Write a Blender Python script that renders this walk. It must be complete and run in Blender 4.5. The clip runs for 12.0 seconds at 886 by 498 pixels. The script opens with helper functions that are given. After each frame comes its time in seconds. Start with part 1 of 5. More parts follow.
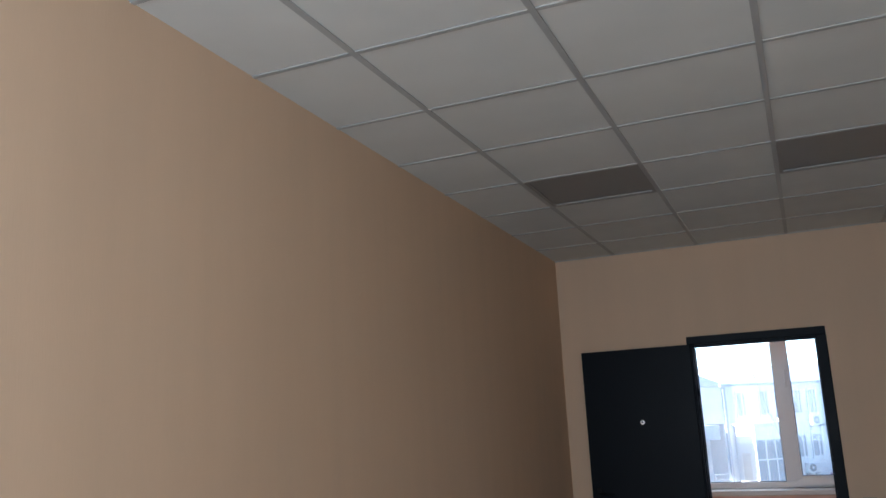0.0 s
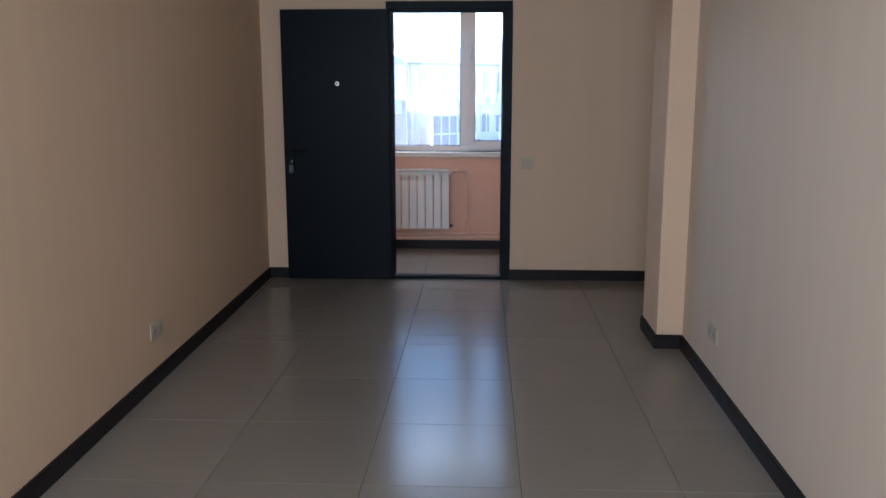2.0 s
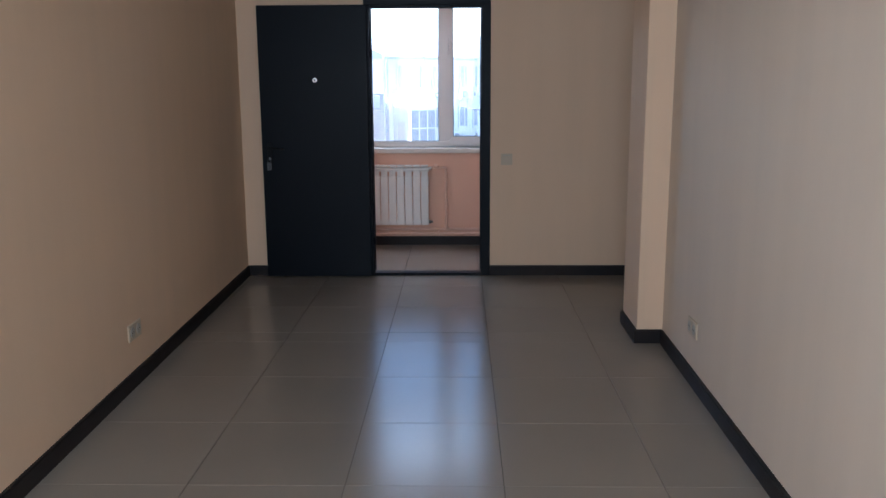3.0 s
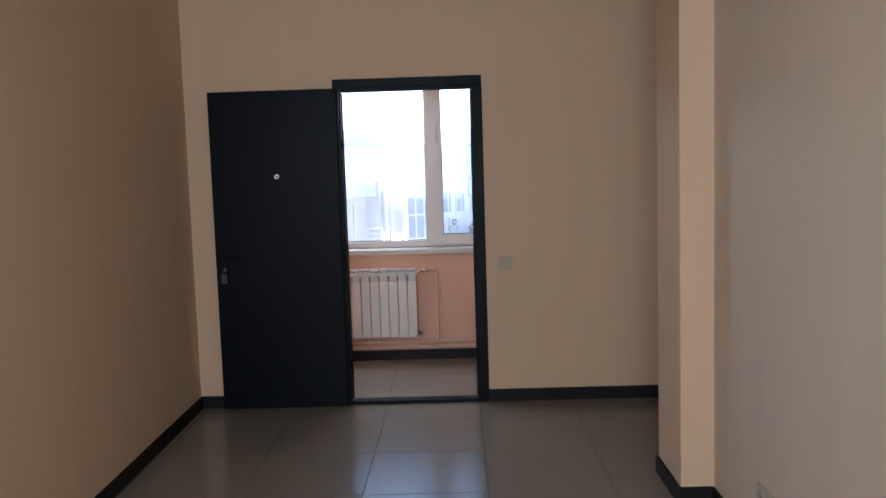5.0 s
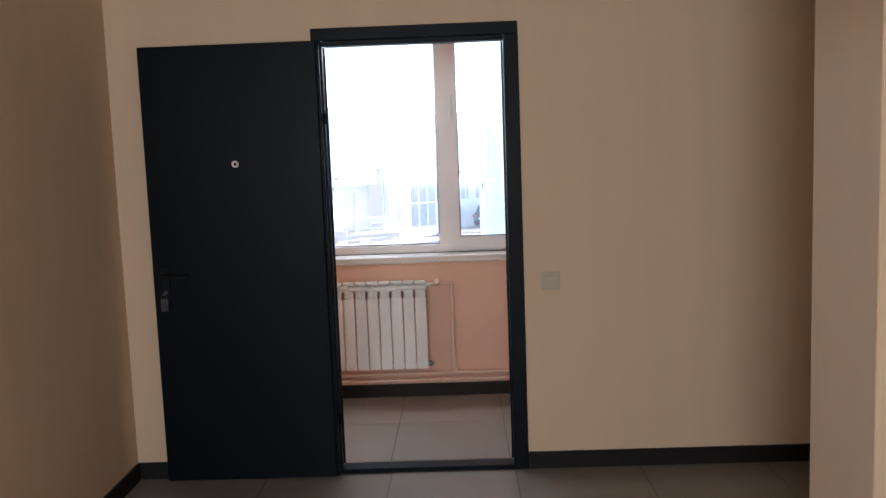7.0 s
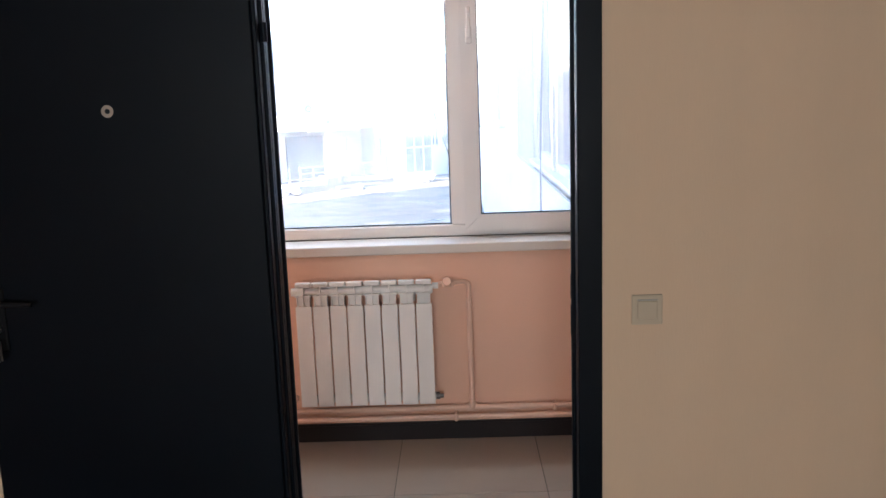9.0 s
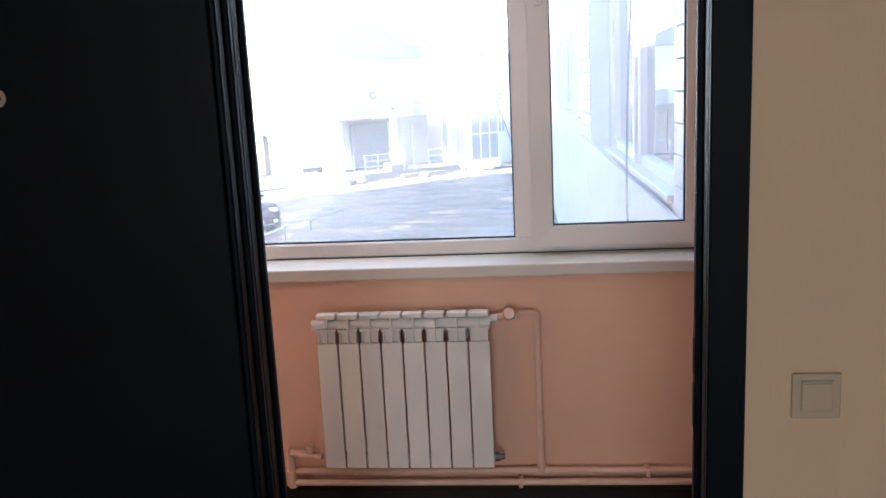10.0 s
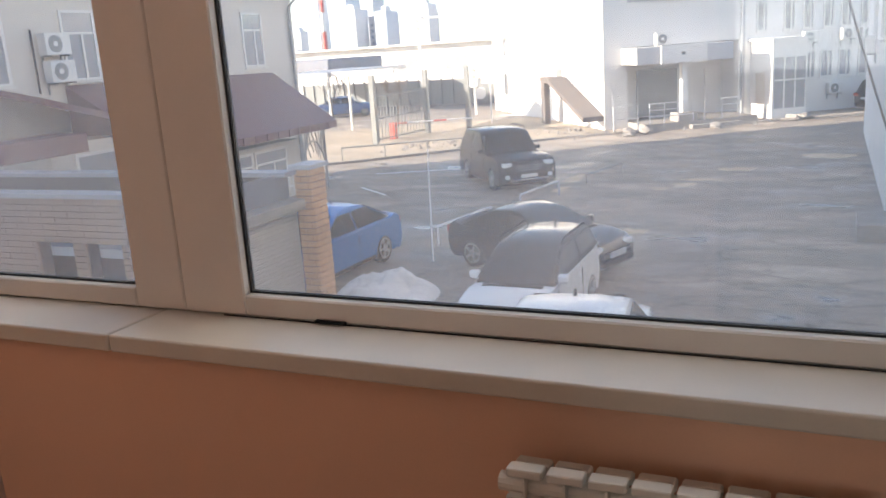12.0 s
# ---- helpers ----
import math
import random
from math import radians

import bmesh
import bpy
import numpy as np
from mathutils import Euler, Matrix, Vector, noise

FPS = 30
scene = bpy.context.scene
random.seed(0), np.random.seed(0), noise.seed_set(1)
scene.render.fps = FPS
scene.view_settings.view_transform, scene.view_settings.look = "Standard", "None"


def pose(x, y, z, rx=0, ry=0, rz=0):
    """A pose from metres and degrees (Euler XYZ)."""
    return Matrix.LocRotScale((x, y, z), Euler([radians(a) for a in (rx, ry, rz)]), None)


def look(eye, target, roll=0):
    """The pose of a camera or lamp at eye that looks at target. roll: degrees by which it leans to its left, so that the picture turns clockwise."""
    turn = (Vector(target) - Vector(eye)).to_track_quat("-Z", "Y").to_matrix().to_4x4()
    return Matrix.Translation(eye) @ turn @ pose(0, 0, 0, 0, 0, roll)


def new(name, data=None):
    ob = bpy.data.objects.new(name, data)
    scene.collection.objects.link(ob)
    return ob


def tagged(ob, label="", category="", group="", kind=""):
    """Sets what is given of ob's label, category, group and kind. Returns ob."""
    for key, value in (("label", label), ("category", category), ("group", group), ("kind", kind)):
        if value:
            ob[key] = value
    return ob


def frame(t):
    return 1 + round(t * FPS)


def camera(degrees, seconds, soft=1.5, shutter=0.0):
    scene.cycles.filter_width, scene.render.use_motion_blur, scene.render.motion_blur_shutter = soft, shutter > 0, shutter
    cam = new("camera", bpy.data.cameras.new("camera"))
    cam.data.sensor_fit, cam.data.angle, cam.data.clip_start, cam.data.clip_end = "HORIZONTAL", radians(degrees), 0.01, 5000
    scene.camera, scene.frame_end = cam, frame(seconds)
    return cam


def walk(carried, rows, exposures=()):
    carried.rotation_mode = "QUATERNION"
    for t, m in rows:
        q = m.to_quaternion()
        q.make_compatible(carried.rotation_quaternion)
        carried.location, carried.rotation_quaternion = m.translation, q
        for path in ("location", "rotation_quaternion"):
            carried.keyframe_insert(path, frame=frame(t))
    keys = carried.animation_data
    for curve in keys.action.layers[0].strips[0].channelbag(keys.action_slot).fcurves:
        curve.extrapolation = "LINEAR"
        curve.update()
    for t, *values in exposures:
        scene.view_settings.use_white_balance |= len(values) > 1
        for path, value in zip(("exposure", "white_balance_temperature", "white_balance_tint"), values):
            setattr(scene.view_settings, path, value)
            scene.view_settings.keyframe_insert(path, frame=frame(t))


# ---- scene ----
cam = camera(55.5, 12.0)
PATH = [
    (0, (1.736, -6.482, 1.555), (0.982, -4.675, 1.966), -2.9),
    (0.5, (1.724, -6.504, 1.486), (1.417, -4.563, 1.855), -1.2),
    (1, (1.677, -6.504, 1.46), (1.51, -4.511, 1.462), 0.0),
    (1.5, (1.694, -6.471, 1.473), (1.566, -4.5, 1.155), -0.2),
    (2, (1.679, -6.474, 1.461), (1.588, -4.511, 1.09), -0.0),
    (2.5, (1.671, -6.488, 1.48), (1.602, -4.529, 1.085), 0.0),
    (3, (1.673, -6.459, 1.476), (1.631, -4.496, 1.091), -0.3),
    (3.5, (1.739, -6.272, 1.499), (1.704, -4.289, 1.239), -0.9),
    (5.5, (1.72, -5.046, 1.526), (1.68, -3.055, 1.338), -1.8),
    (6, (1.634, -4.649, 1.495), (1.605, -2.658, 1.307), -1.5),
    (6.5, (1.612, -4.301, 1.484), (1.586, -2.311, 1.283), -1.7),
    (7, (1.614, -3.935, 1.512), (1.568, -1.948, 1.292), -2.1),
    (9, (1.502, -2.312, 1.514), (1.464, -0.344, 1.16), -2.0),
    (9.5, (1.518, -1.881, 1.487), (1.461, 0.084, 1.117), -2.3),
    (10, (1.51, -1.508, 1.492), (1.313, 0.445, 1.112), -2.8),
    (10.5, (1.462, -1.105, 1.504), (1.265, 0.843, 1.098), -2.8),
    (11, (1.464, -0.724, 1.478), (0.983, 1.172, 1.059), -4.5),
    (11.5, (1.412, -0.413, 1.471), (0.661, 1.389, 1.033), -5.0),
    (12, (1.296, -0.086, 1.482), (0.471, 1.675, 1.017), -3.9),
]
EXPOSURES = [
    (0.0, 2.46, 5450, 7), (1.2, 2.78, 5350, 7), (2.5, 2.82, 5300, 8), (3.7, 2.85, 5450, 9), (6.5, 3.06, 6050, 9), (9.0, 3.33, 6050, 9),
    (9.5, 3.25, 5900, 9), (10.0, 3.0, 6050, 10), (10.5, 2.78, 6650, 11), (11.0, 2.3, 7100, 12), (11.5, 2.07, 7250, 12), (12.0, 1.76, 7200, 12),
]
walk(cam, [(t, look(eye, target, roll)) for t, eye, target, roll in PATH], EXPOSURES)

# ---- world, sun and large lights ----
SUN_TO = Vector((0.8, 0.6, -0.342)).normalized()
world = bpy.data.worlds.new("sky")
scene.world = world
world.use_nodes = True
wn = world.node_tree
sky = wn.nodes.new("ShaderNodeTexSky")
sky.sky_type, sky.sun_disc = "NISHITA", False
sky.air_density, sky.dust_density, sky.ozone_density = 0.8, 0.3, 1.5
sky.sun_elevation = math.asin(-SUN_TO.z)
sky.sun_rotation = math.atan2(-SUN_TO.x, -SUN_TO.y)
wn.links.new(sky.outputs[0], wn.nodes["Background"].inputs[0])
wn.nodes["Background"].inputs[1].default_value = 0.15

sun = new("sun", bpy.data.lights.new("sun", "SUN"))
sun.data.energy, sun.data.angle, sun.data.color = 5.0, radians(0.5), (1.0, 0.93, 0.82)
sun.matrix_world = look((0, 0, 20), Vector((0, 0, 20)) + SUN_TO)

# daylight of the window in the end wall behind the start of the walk
lamp = new("window_daylight", bpy.data.lights.new("window_daylight", "AREA"))
lamp.data.shape, lamp.data.size, lamp.data.size_y = "RECTANGLE", 1.9, 1.4
lamp.data.energy, lamp.data.color = 14.5, (0.86, 0.94, 1.0)
lamp.matrix_world = look((1.05, -7.93, 1.65), (1.75, 0, 1.45))

# skylight of the upper panes, in the opening of the corridor window
skylamp = new("window_skylight", bpy.data.lights.new("window_skylight", "AREA"))
skylamp.data.shape, skylamp.data.size, skylamp.data.size_y = "RECTANGLE", 3.9, 0.18
skylamp.data.energy, skylamp.data.color = 6, (0.82, 0.91, 1.0)
skylamp.matrix_world = look((0.0, 1.57, 2.27), (0.1, 0.0, 1.9))


# ---- materials ----
def mat(name, color, rough=0.6, vary=0.12, scale=6.0, fine=120.0, bump=0.15, depth=0.002, metal=0.0, per_piece=0.0, spec=0.5, stretch=(1, 1, 1)):
    """Paint, plaster, stone or metal with broad blotches, fine grain and a little relief."""
    m = bpy.data.materials.new(name)
    m.use_nodes = True
    nt = m.node_tree
    n, l = nt.nodes, nt.links
    p = n["Principled BSDF"]
    p.inputs["Roughness"].default_value = rough
    p.inputs["Metallic"].default_value = metal
    p.inputs["Specular IOR Level"].default_value = spec
    tc = n.new("ShaderNodeTexCoord")
    mp = n.new("ShaderNodeMapping")
    mp.inputs["Scale"].default_value = stretch
    l.new(tc.outputs["Object"], mp.inputs[0])
    big = n.new("ShaderNodeTexNoise")
    big.inputs["Scale"].default_value, big.inputs["Detail"].default_value = scale, 5
    small = n.new("ShaderNodeTexNoise")
    small.inputs["Scale"].default_value, small.inputs["Detail"].default_value = fine, 3
    l.new(mp.outputs[0], big.inputs["Vector"])
    l.new(mp.outputs[0], small.inputs["Vector"])
    mix = n.new("ShaderNodeMath")
    mix.operation = "MULTIPLY_ADD"
    mix.inputs[1].default_value = 0.35
    l.new(small.outputs["Fac"], mix.inputs[0])
    l.new(big.outputs["Fac"], mix.inputs[2])
    value = mix.outputs[0]
    if per_piece:
        info = n.new("ShaderNodeObjectInfo")
        add = n.new("ShaderNodeMath")
        add.operation = "MULTIPLY_ADD"
        add.inputs[1].default_value = per_piece / max(vary, 0.01)
        l.new(info.outputs["Random"], add.inputs[0])
        l.new(value, add.inputs[2])
        value = add.outputs[0]
    ramp = n.new("ShaderNodeMapRange")
    ramp.inputs[1].default_value, ramp.inputs[2].default_value = 0.35, 1.0 + (per_piece / max(vary, 0.01))
    ramp.inputs[3].default_value, ramp.inputs[4].default_value = 1 - vary, 1 + vary
    ramp.clamp = False
    l.new(value, ramp.inputs[0])
    tint = n.new("ShaderNodeVectorMath")
    tint.operation = "SCALE"
    tint.inputs[0].default_value = color
    l.new(ramp.outputs[0], tint.inputs["Scale"])
    l.new(tint.outputs[0], p.inputs["Base Color"])
    rr = n.new("ShaderNodeMapRange")
    rr.inputs[3].default_value, rr.inputs[4].default_value = max(rough - 0.07, 0.02), min(rough + 0.07, 1)
    l.new(big.outputs["Fac"], rr.inputs[0])
    l.new(rr.outputs[0], p.inputs["Roughness"])
    if bump:
        b = n.new("ShaderNodeBump")
        b.inputs["Strength"].default_value, b.inputs["Distance"].default_value = bump, depth
        l.new(small.outputs["Fac"], b.inputs["Height"])
        l.new(b.outputs[0], p.inputs["Normal"])
    return m


def glass_mat(name, dust_veil=0.05, tint=(1, 1, 1)):
    """A pane that lets light through, mirrors a little, and carries a thin film for dust and veiling glare."""
    m = bpy.data.materials.new(name)
    m.use_nodes = True
    n, l = m.node_tree.nodes, m.node_tree.links
    n.remove(n["Principled BSDF"])
    clear = n.new("ShaderNodeBsdfTransparent")
    clear.inputs[0].default_value = (*tint, 1)
    gloss = n.new("ShaderNodeBsdfGlossy")
    gloss.inputs["Roughness"].default_value = 0.02
    face = n.new("ShaderNodeLayerWeight")
    face.inputs["Blend"].default_value = 0.5
    steep = n.new("ShaderNodeMath")
    steep.operation = "POWER"
    steep.inputs[1].default_value = 4.0
    l.new(face.outputs["Facing"], steep.inputs[0])
    fres = n.new("ShaderNodeMath")
    fres.operation = "MULTIPLY_ADD"
    fres.inputs[1].default_value, fres.inputs[2].default_value = 0.8, 0.03
    l.new(steep.outputs[0], fres.inputs[0])
    film = n.new("ShaderNodeBsdfTranslucent")
    film.inputs[0].default_value = (0.95, 0.91, 0.91, 1)
    noise_t = n.new("ShaderNodeTexNoise")
    noise_t.inputs["Scale"].default_value, noise_t.inputs["Detail"].default_value = 3.0, 6
    rng = n.new("ShaderNodeMapRange")
    rng.inputs[1].default_value, rng.inputs[2].default_value = 0.3, 0.75
    rng.inputs[3].default_value, rng.inputs[4].default_value = dust_veil * 0.5, dust_veil * 1.6
    l.new(noise_t.outputs["Fac"], rng.inputs[0])
    m1, m2 = n.new("ShaderNodeMixShader"), n.new("ShaderNodeMixShader")
    l.new(fres.outputs[0], m1.inputs[0])
    l.new(clear.outputs[0], m1.inputs[1])
    l.new(gloss.outputs[0], m1.inputs[2])
    l.new(rng.outputs[0], m2.inputs[0])
    l.new(m1.outputs[0], m2.inputs[1])
    l.new(film.outputs[0], m2.inputs[2])
    l.new(m2.outputs[0], n["Material Output"].inputs[0])
    return m


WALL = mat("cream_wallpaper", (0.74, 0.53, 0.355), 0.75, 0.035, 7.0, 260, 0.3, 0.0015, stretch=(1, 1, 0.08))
# right wall: the cream paper in a paler, greyer tone
WALL_R = mat("cream_wallpaper_paler", (0.71, 0.585, 0.465), 0.75, 0.035, 7.0, 260, 0.3, 0.0015, stretch=(1, 1, 0.08))
WALL_HALL = mat("peach_paint", (0.75, 0.463, 0.328), 0.6, 0.06, 1.6, 220, 0.25, 0.0015)
CEIL = mat("mineral_tile", (0.74, 0.74, 0.71), 0.9, 0.06, 3.0, 300, 0.3, 0.002)
TBAR = mat("ceiling_bar", (0.46, 0.46, 0.45), 0.5, 0.05, 8, 200, 0)
DIFF = mat("unlit_lamp_panel", (0.30, 0.29, 0.275), 0.5, 0.06, 5, 400, 0.2)
TILE = mat("porcelain_tile", (0.245, 0.208, 0.168), 0.21, 0.07, 2.5, 60, 0, per_piece=0.05, spec=0.21)
for lk in list(TILE.node_tree.nodes["Principled BSDF"].inputs["Roughness"].links):
    TILE.node_tree.links.remove(lk)
GROUT = mat("grout", (0.05, 0.045, 0.04), 0.9, 0.2, 20, 300, 0.2)
BASEB = mat("dark_baseboard", (0.017, 0.0135, 0.013), 0.5, 0.2, 12, 200, 0.1, spec=0.2)
DOOR = mat("blue_black_enamel", (0.0025, 0.0040, 0.0070), 0.42, 0.15, 3, 500, 0.25, 0.0006, spec=0.12)
BLACK = mat("black_plastic", (0.006, 0.006, 0.007), 0.55, 0.2, 30, 300, 0.1, spec=0.15)
CHROME = mat("chrome", (0.8, 0.8, 0.8), 0.18, 0.05, 10, 200, 0, metal=1.0)
STEEL = mat("keys_steel", (0.17, 0.165, 0.16), 0.3, 0.1, 20, 300, 0, metal=1.0)
PVC = mat("white_pvc", (0.68, 0.66, 0.63), 0.35, 0.05, 4, 250, 0.05)
SILLM = mat("window_board", (0.60, 0.56, 0.50), 0.38, 0.06, 5, 200, 0.06)
GASKET = mat("rubber_gasket", (0.012, 0.012, 0.012), 0.6, 0.2, 30, 200, 0)
RADI = mat("radiator_enamel", (0.70, 0.69, 0.65), 0.35, 0.05, 5, 240, 0.05)
PIPE = mat("peach_pipe_paint", (0.74, 0.50, 0.38), 0.45, 0.08, 12, 200, 0.15)
PLATE = mat("ivory_plastic", (0.56, 0.45, 0.32), 0.35, 0.04, 10, 200, 0)
PLATE_IN = mat("socket_shade", (0.45, 0.42, 0.36), 0.4, 0.04, 10, 200, 0)
# film is strong enough to lay the pale haze of glare over the yard
GLASS = glass_mat("window_glass", 0.135)
FARGLASS = mat("far_window_glass", (0.30, 0.31, 0.32), 0.08, 0.2, 0.8, 10, 0)
WINGGLASS = mat("wing_window_glass", (0.46, 0.50, 0.55), 0.0, 0.05, 1, 10, 0, metal=1.0)
ASPHALT = mat("worn_asphalt", (0.26, 0.222, 0.188), 0.7, 0.35, 0.9, 14, 0.5, 0.02, stretch=(0.35, 1.0, 1.0))
an, al = ASPHALT.node_tree.nodes, ASPHALT.node_tree.links
ap = an["Principled BSDF"]
old = ap.inputs["Base Color"].links[0].from_socket
co = an.new("ShaderNodeTexCoord")
wide = an.new("ShaderNodeMapping")
wide.inputs["Scale"].default_value = (0.22, 0.40, 1.0)
wide.inputs["Rotation"].default_value = (0, 0, radians(-20))
al.new(co.outputs["Object"], wide.inputs[0])
bands = an.new("ShaderNodeTexNoise")
bands.inputs["Scale"].default_value, bands.inputs["Detail"].default_value, bands.inputs["Roughness"].default_value = 1.6, 8, 0.65
al.new(wide.outputs[0], bands.inputs["Vector"])
tone = an.new("ShaderNodeValToRGB")
for q, (pos, v) in enumerate(((0.33, 0.5), (0.45, 0.9), (0.55, 1.05), (0.70, 1.7))):
    e_ = tone.color_ramp.elements[q] if q < 2 else tone.color_ramp.elements.new(pos)
    e_.position, e_.color = pos, (v, v * 0.98, v * 0.95, 1)
al.new(bands.outputs["Fac"], tone.inputs[0])
cracks = an.new("ShaderNodeTexVoronoi")
cracks.feature = "DISTANCE_TO_EDGE"
cracks.inputs["Scale"].default_value = 2.2
wob = an.new("ShaderNodeVectorMath")
wob.operation = "ADD"
al.new(wide.outputs[0], wob.inputs[0])
al.new(bands.outputs["Color"], wob.inputs[1])
al.new(wob.outputs[0], cracks.inputs["Vector"])
line_ = an.new("ShaderNodeMapRange")
line_.inputs[1].default_value, line_.inputs[2].default_value = 0.0, 0.035
line_.inputs[3].default_value, line_.inputs[4].default_value = 0.45, 1.0
al.new(cracks.outputs["Distance"], line_.inputs[0])
m1_ = an.new("ShaderNodeVectorMath")
m1_.operation = "MULTIPLY"
al.new(old, m1_.inputs[0])
al.new(tone.outputs[0], m1_.inputs[1])
m2_ = an.new("ShaderNodeVectorMath")
m2_.operation = "SCALE"
al.new(m1_.outputs[0], m2_.inputs[0])
al.new(line_.outputs[0], m2_.inputs["Scale"])
al.new(m2_.outputs[0], ap.inputs["Base Color"])
wet = an.new("ShaderNodeMapRange")
wet.inputs[1].default_value, wet.inputs[2].default_value = 0.36, 0.50
wet.inputs[3].default_value, wet.inputs[4].default_value = 0.25, 0.8
al.new(bands.outputs["Fac"], wet.inputs[0])
al.new(wet.outputs[0], ap.inputs["Roughness"])
for sharp in (WINGGLASS, FARGLASS):
    for lk in list(sharp.node_tree.nodes["Principled BSDF"].inputs["Roughness"].links):
        sharp.node_tree.links.remove(lk)
SAND = mat("sandy_verge", (0.36, 0.295, 0.225), 0.95, 0.3, 0.6, 12, 0.5, 0.03)
KERB = mat("kerb_stone", (0.26, 0.24, 0.22), 0.9, 0.15, 3, 40, 0.4, 0.01)
WHITEW = mat("white_render", (0.70, 0.69, 0.67), 0.9, 0.08, 0.5, 30, 0.3, 0.01)
GREYW = mat("grey_render", (0.50, 0.50, 0.51), 0.9, 0.1, 0.5, 30, 0.3, 0.01)
BEIGE = mat("beige_render", (0.60, 0.55, 0.48), 0.9, 0.1, 0.6, 30, 0.3, 0.01)
ROOFM = mat("maroon_sheet_roof", (0.14, 0.055, 0.055), 0.55, 0.2, 1.0, 12, 0.3, 0.01)
ROOFB = mat("blue_grey_sheet_roof", (0.40, 0.43, 0.47), 0.5, 0.12, 0.8, 12, 0.2, 0.01)
BRICK = mat("orange_brick", (0.56, 0.32, 0.18), 0.85, 0.14, 9, 60, 0.5, 0.006, per_piece=0.3)
SIDING = mat("buff_brick", (0.29, 0.20, 0.155), 0.85, 0.12, 6, 60, 0.5, 0.006, per_piece=0.15)
MORTAR = mat("mortar", (0.13, 0.11, 0.10), 0.95, 0.15, 12, 90, 0.4)
COPING = mat("zinc_coping", (0.36, 0.38, 0.40), 0.5, 0.12, 3, 40, 0.1, metal=0.3)
SHUT = mat("roller_shutter", (0.34, 0.32, 0.30), 0.5, 0.1, 4, 60, 0.1)
DARKV = mat("opening_shade", (0.02, 0.02, 0.02), 0.9, 0.2, 5, 50, 0)
WALLSHADE = mat("grey_brown_shadow", (0.12, 0.10, 0.092), 0.7, 0.15, 2, 30, 0.2)
SNOW = mat("dirty_snow", (0.62, 0.60, 0.58), 0.85, 0.3, 1.4, 14, 0.6, 0.03)
IRON = mat("grey_painted_iron", (0.20, 0.21, 0.21), 0.5, 0.15, 8, 80, 0.1)
RAILW = mat("pale_steel_rail", (0.6, 0.6, 0.6), 0.4, 0.1, 8, 80, 0.05)
ACW = mat("air_conditioner_case", (0.66, 0.65, 0.62), 0.5, 0.08, 4, 60, 0.05)
TYRE = mat("tyre_rubber", (0.018, 0.018, 0.018), 0.85, 0.2, 20, 120, 0.3)
RIM = mat("alloy_rim", (0.26, 0.26, 0.27), 0.3, 0.08, 10, 100, 0, metal=0.9)
CARGLASS = mat("car_glass", (0.010, 0.011, 0.013), 0.08, 0.1, 1, 20, 0, spec=0.4)
LAMPC = mat("clear_lamp", (0.65, 0.66, 0.68), 0.12, 0.08, 8, 40, 0)
LAMPR = mat("red_lamp", (0.35, 0.02, 0.02), 0.2, 0.1, 8, 40, 0)
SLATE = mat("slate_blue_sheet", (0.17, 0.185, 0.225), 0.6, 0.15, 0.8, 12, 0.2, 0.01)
REDP = mat("red_paint", (0.5, 0.06, 0.04), 0.5, 0.1, 4, 50, 0.1)
TILEW = mat("white_facade_tile", (0.60, 0.60, 0.60), 0.3, 0.06, 5, 60, 0.1, per_piece=0.08)
# distance haze is mixed into these three tower colours
TOWER = mat("hazed_tower", (0.56, 0.58, 0.61), 0.9, 0.1, 0.05, 1, 0)
TOWERB = mat("blue_hazed_tower", (0.42, 0.48, 0.56), 0.8, 0.1, 0.05, 1, 0)
TOWWIN = mat("hazed_tower_window", (0.30, 0.34, 0.40), 0.4, 0.1, 0.1, 1, 0)
BARK = mat("bark", (0.10, 0.075, 0.055), 0.9, 0.2, 8, 60, 0.4)


# ---- building blocks ----
def bx(bm, x0, x1, y0, y1, z0, z1, bev=0.0, seg=1):
    v = bmesh.ops.create_cube(bm, size=1, matrix=Matrix.Translation(((x0 + x1) / 2, (y0 + y1) / 2, (z0 + z1) / 2)) @ Matrix.Diagonal((abs(x1 - x0), abs(y1 - y0), abs(z1 - z0), 1)))["verts"]
    if bev:
        bmesh.ops.bevel(bm, geom=list({e for q in v for e in q.link_edges}), offset=bev, segments=seg, affect="EDGES", profile=0.5)
    return bm


def cyl(bm, a, b, r, seg=14, r2=None):
    a, b = Vector(a), Vector(b)
    m = Matrix.Translation((a + b) / 2) @ (b - a).to_track_quat("Z", "Y").to_matrix().to_4x4()
    bmesh.ops.create_cone(bm, cap_ends=True, segments=seg, radius1=r, radius2=r if r2 is None else r2, depth=(b - a).length, matrix=m)
    return bm


def mesh_of(name, bm, material, smooth=False):
    me = bpy.data.meshes.new(name)
    if smooth:
        for f in bm.faces:
            f.smooth = len(f.verts) <= 4
    bm.to_mesh(me)
    bm.free()
    me.materials.append(material)
    return me


def part(name, bm, material, parent=None, label="", smooth=False):
    ob = new(name, mesh_of(name, bm, material, smooth))
    if parent is not None:
        ob.parent = parent
    if label:
        tagged(ob, label)
    return ob


def B(*boxes, bev=0.0, seg=1):
    bm = bmesh.new()
    for b in boxes:
        bx(bm, *b, bev=bev, seg=seg)
    return bm


def thing(name, label, category, m=None, group="", kind=""):
    ob = new(name)
    ob.empty_display_size = 0.1
    if m is not None:
        ob.matrix_world = m
    return tagged(ob, label, category, group, kind)


def setting(name, bm, material, label="", parent=None):
    ob = part(name, bm, material, parent)
    return tagged(ob, label, "", "", "structure")


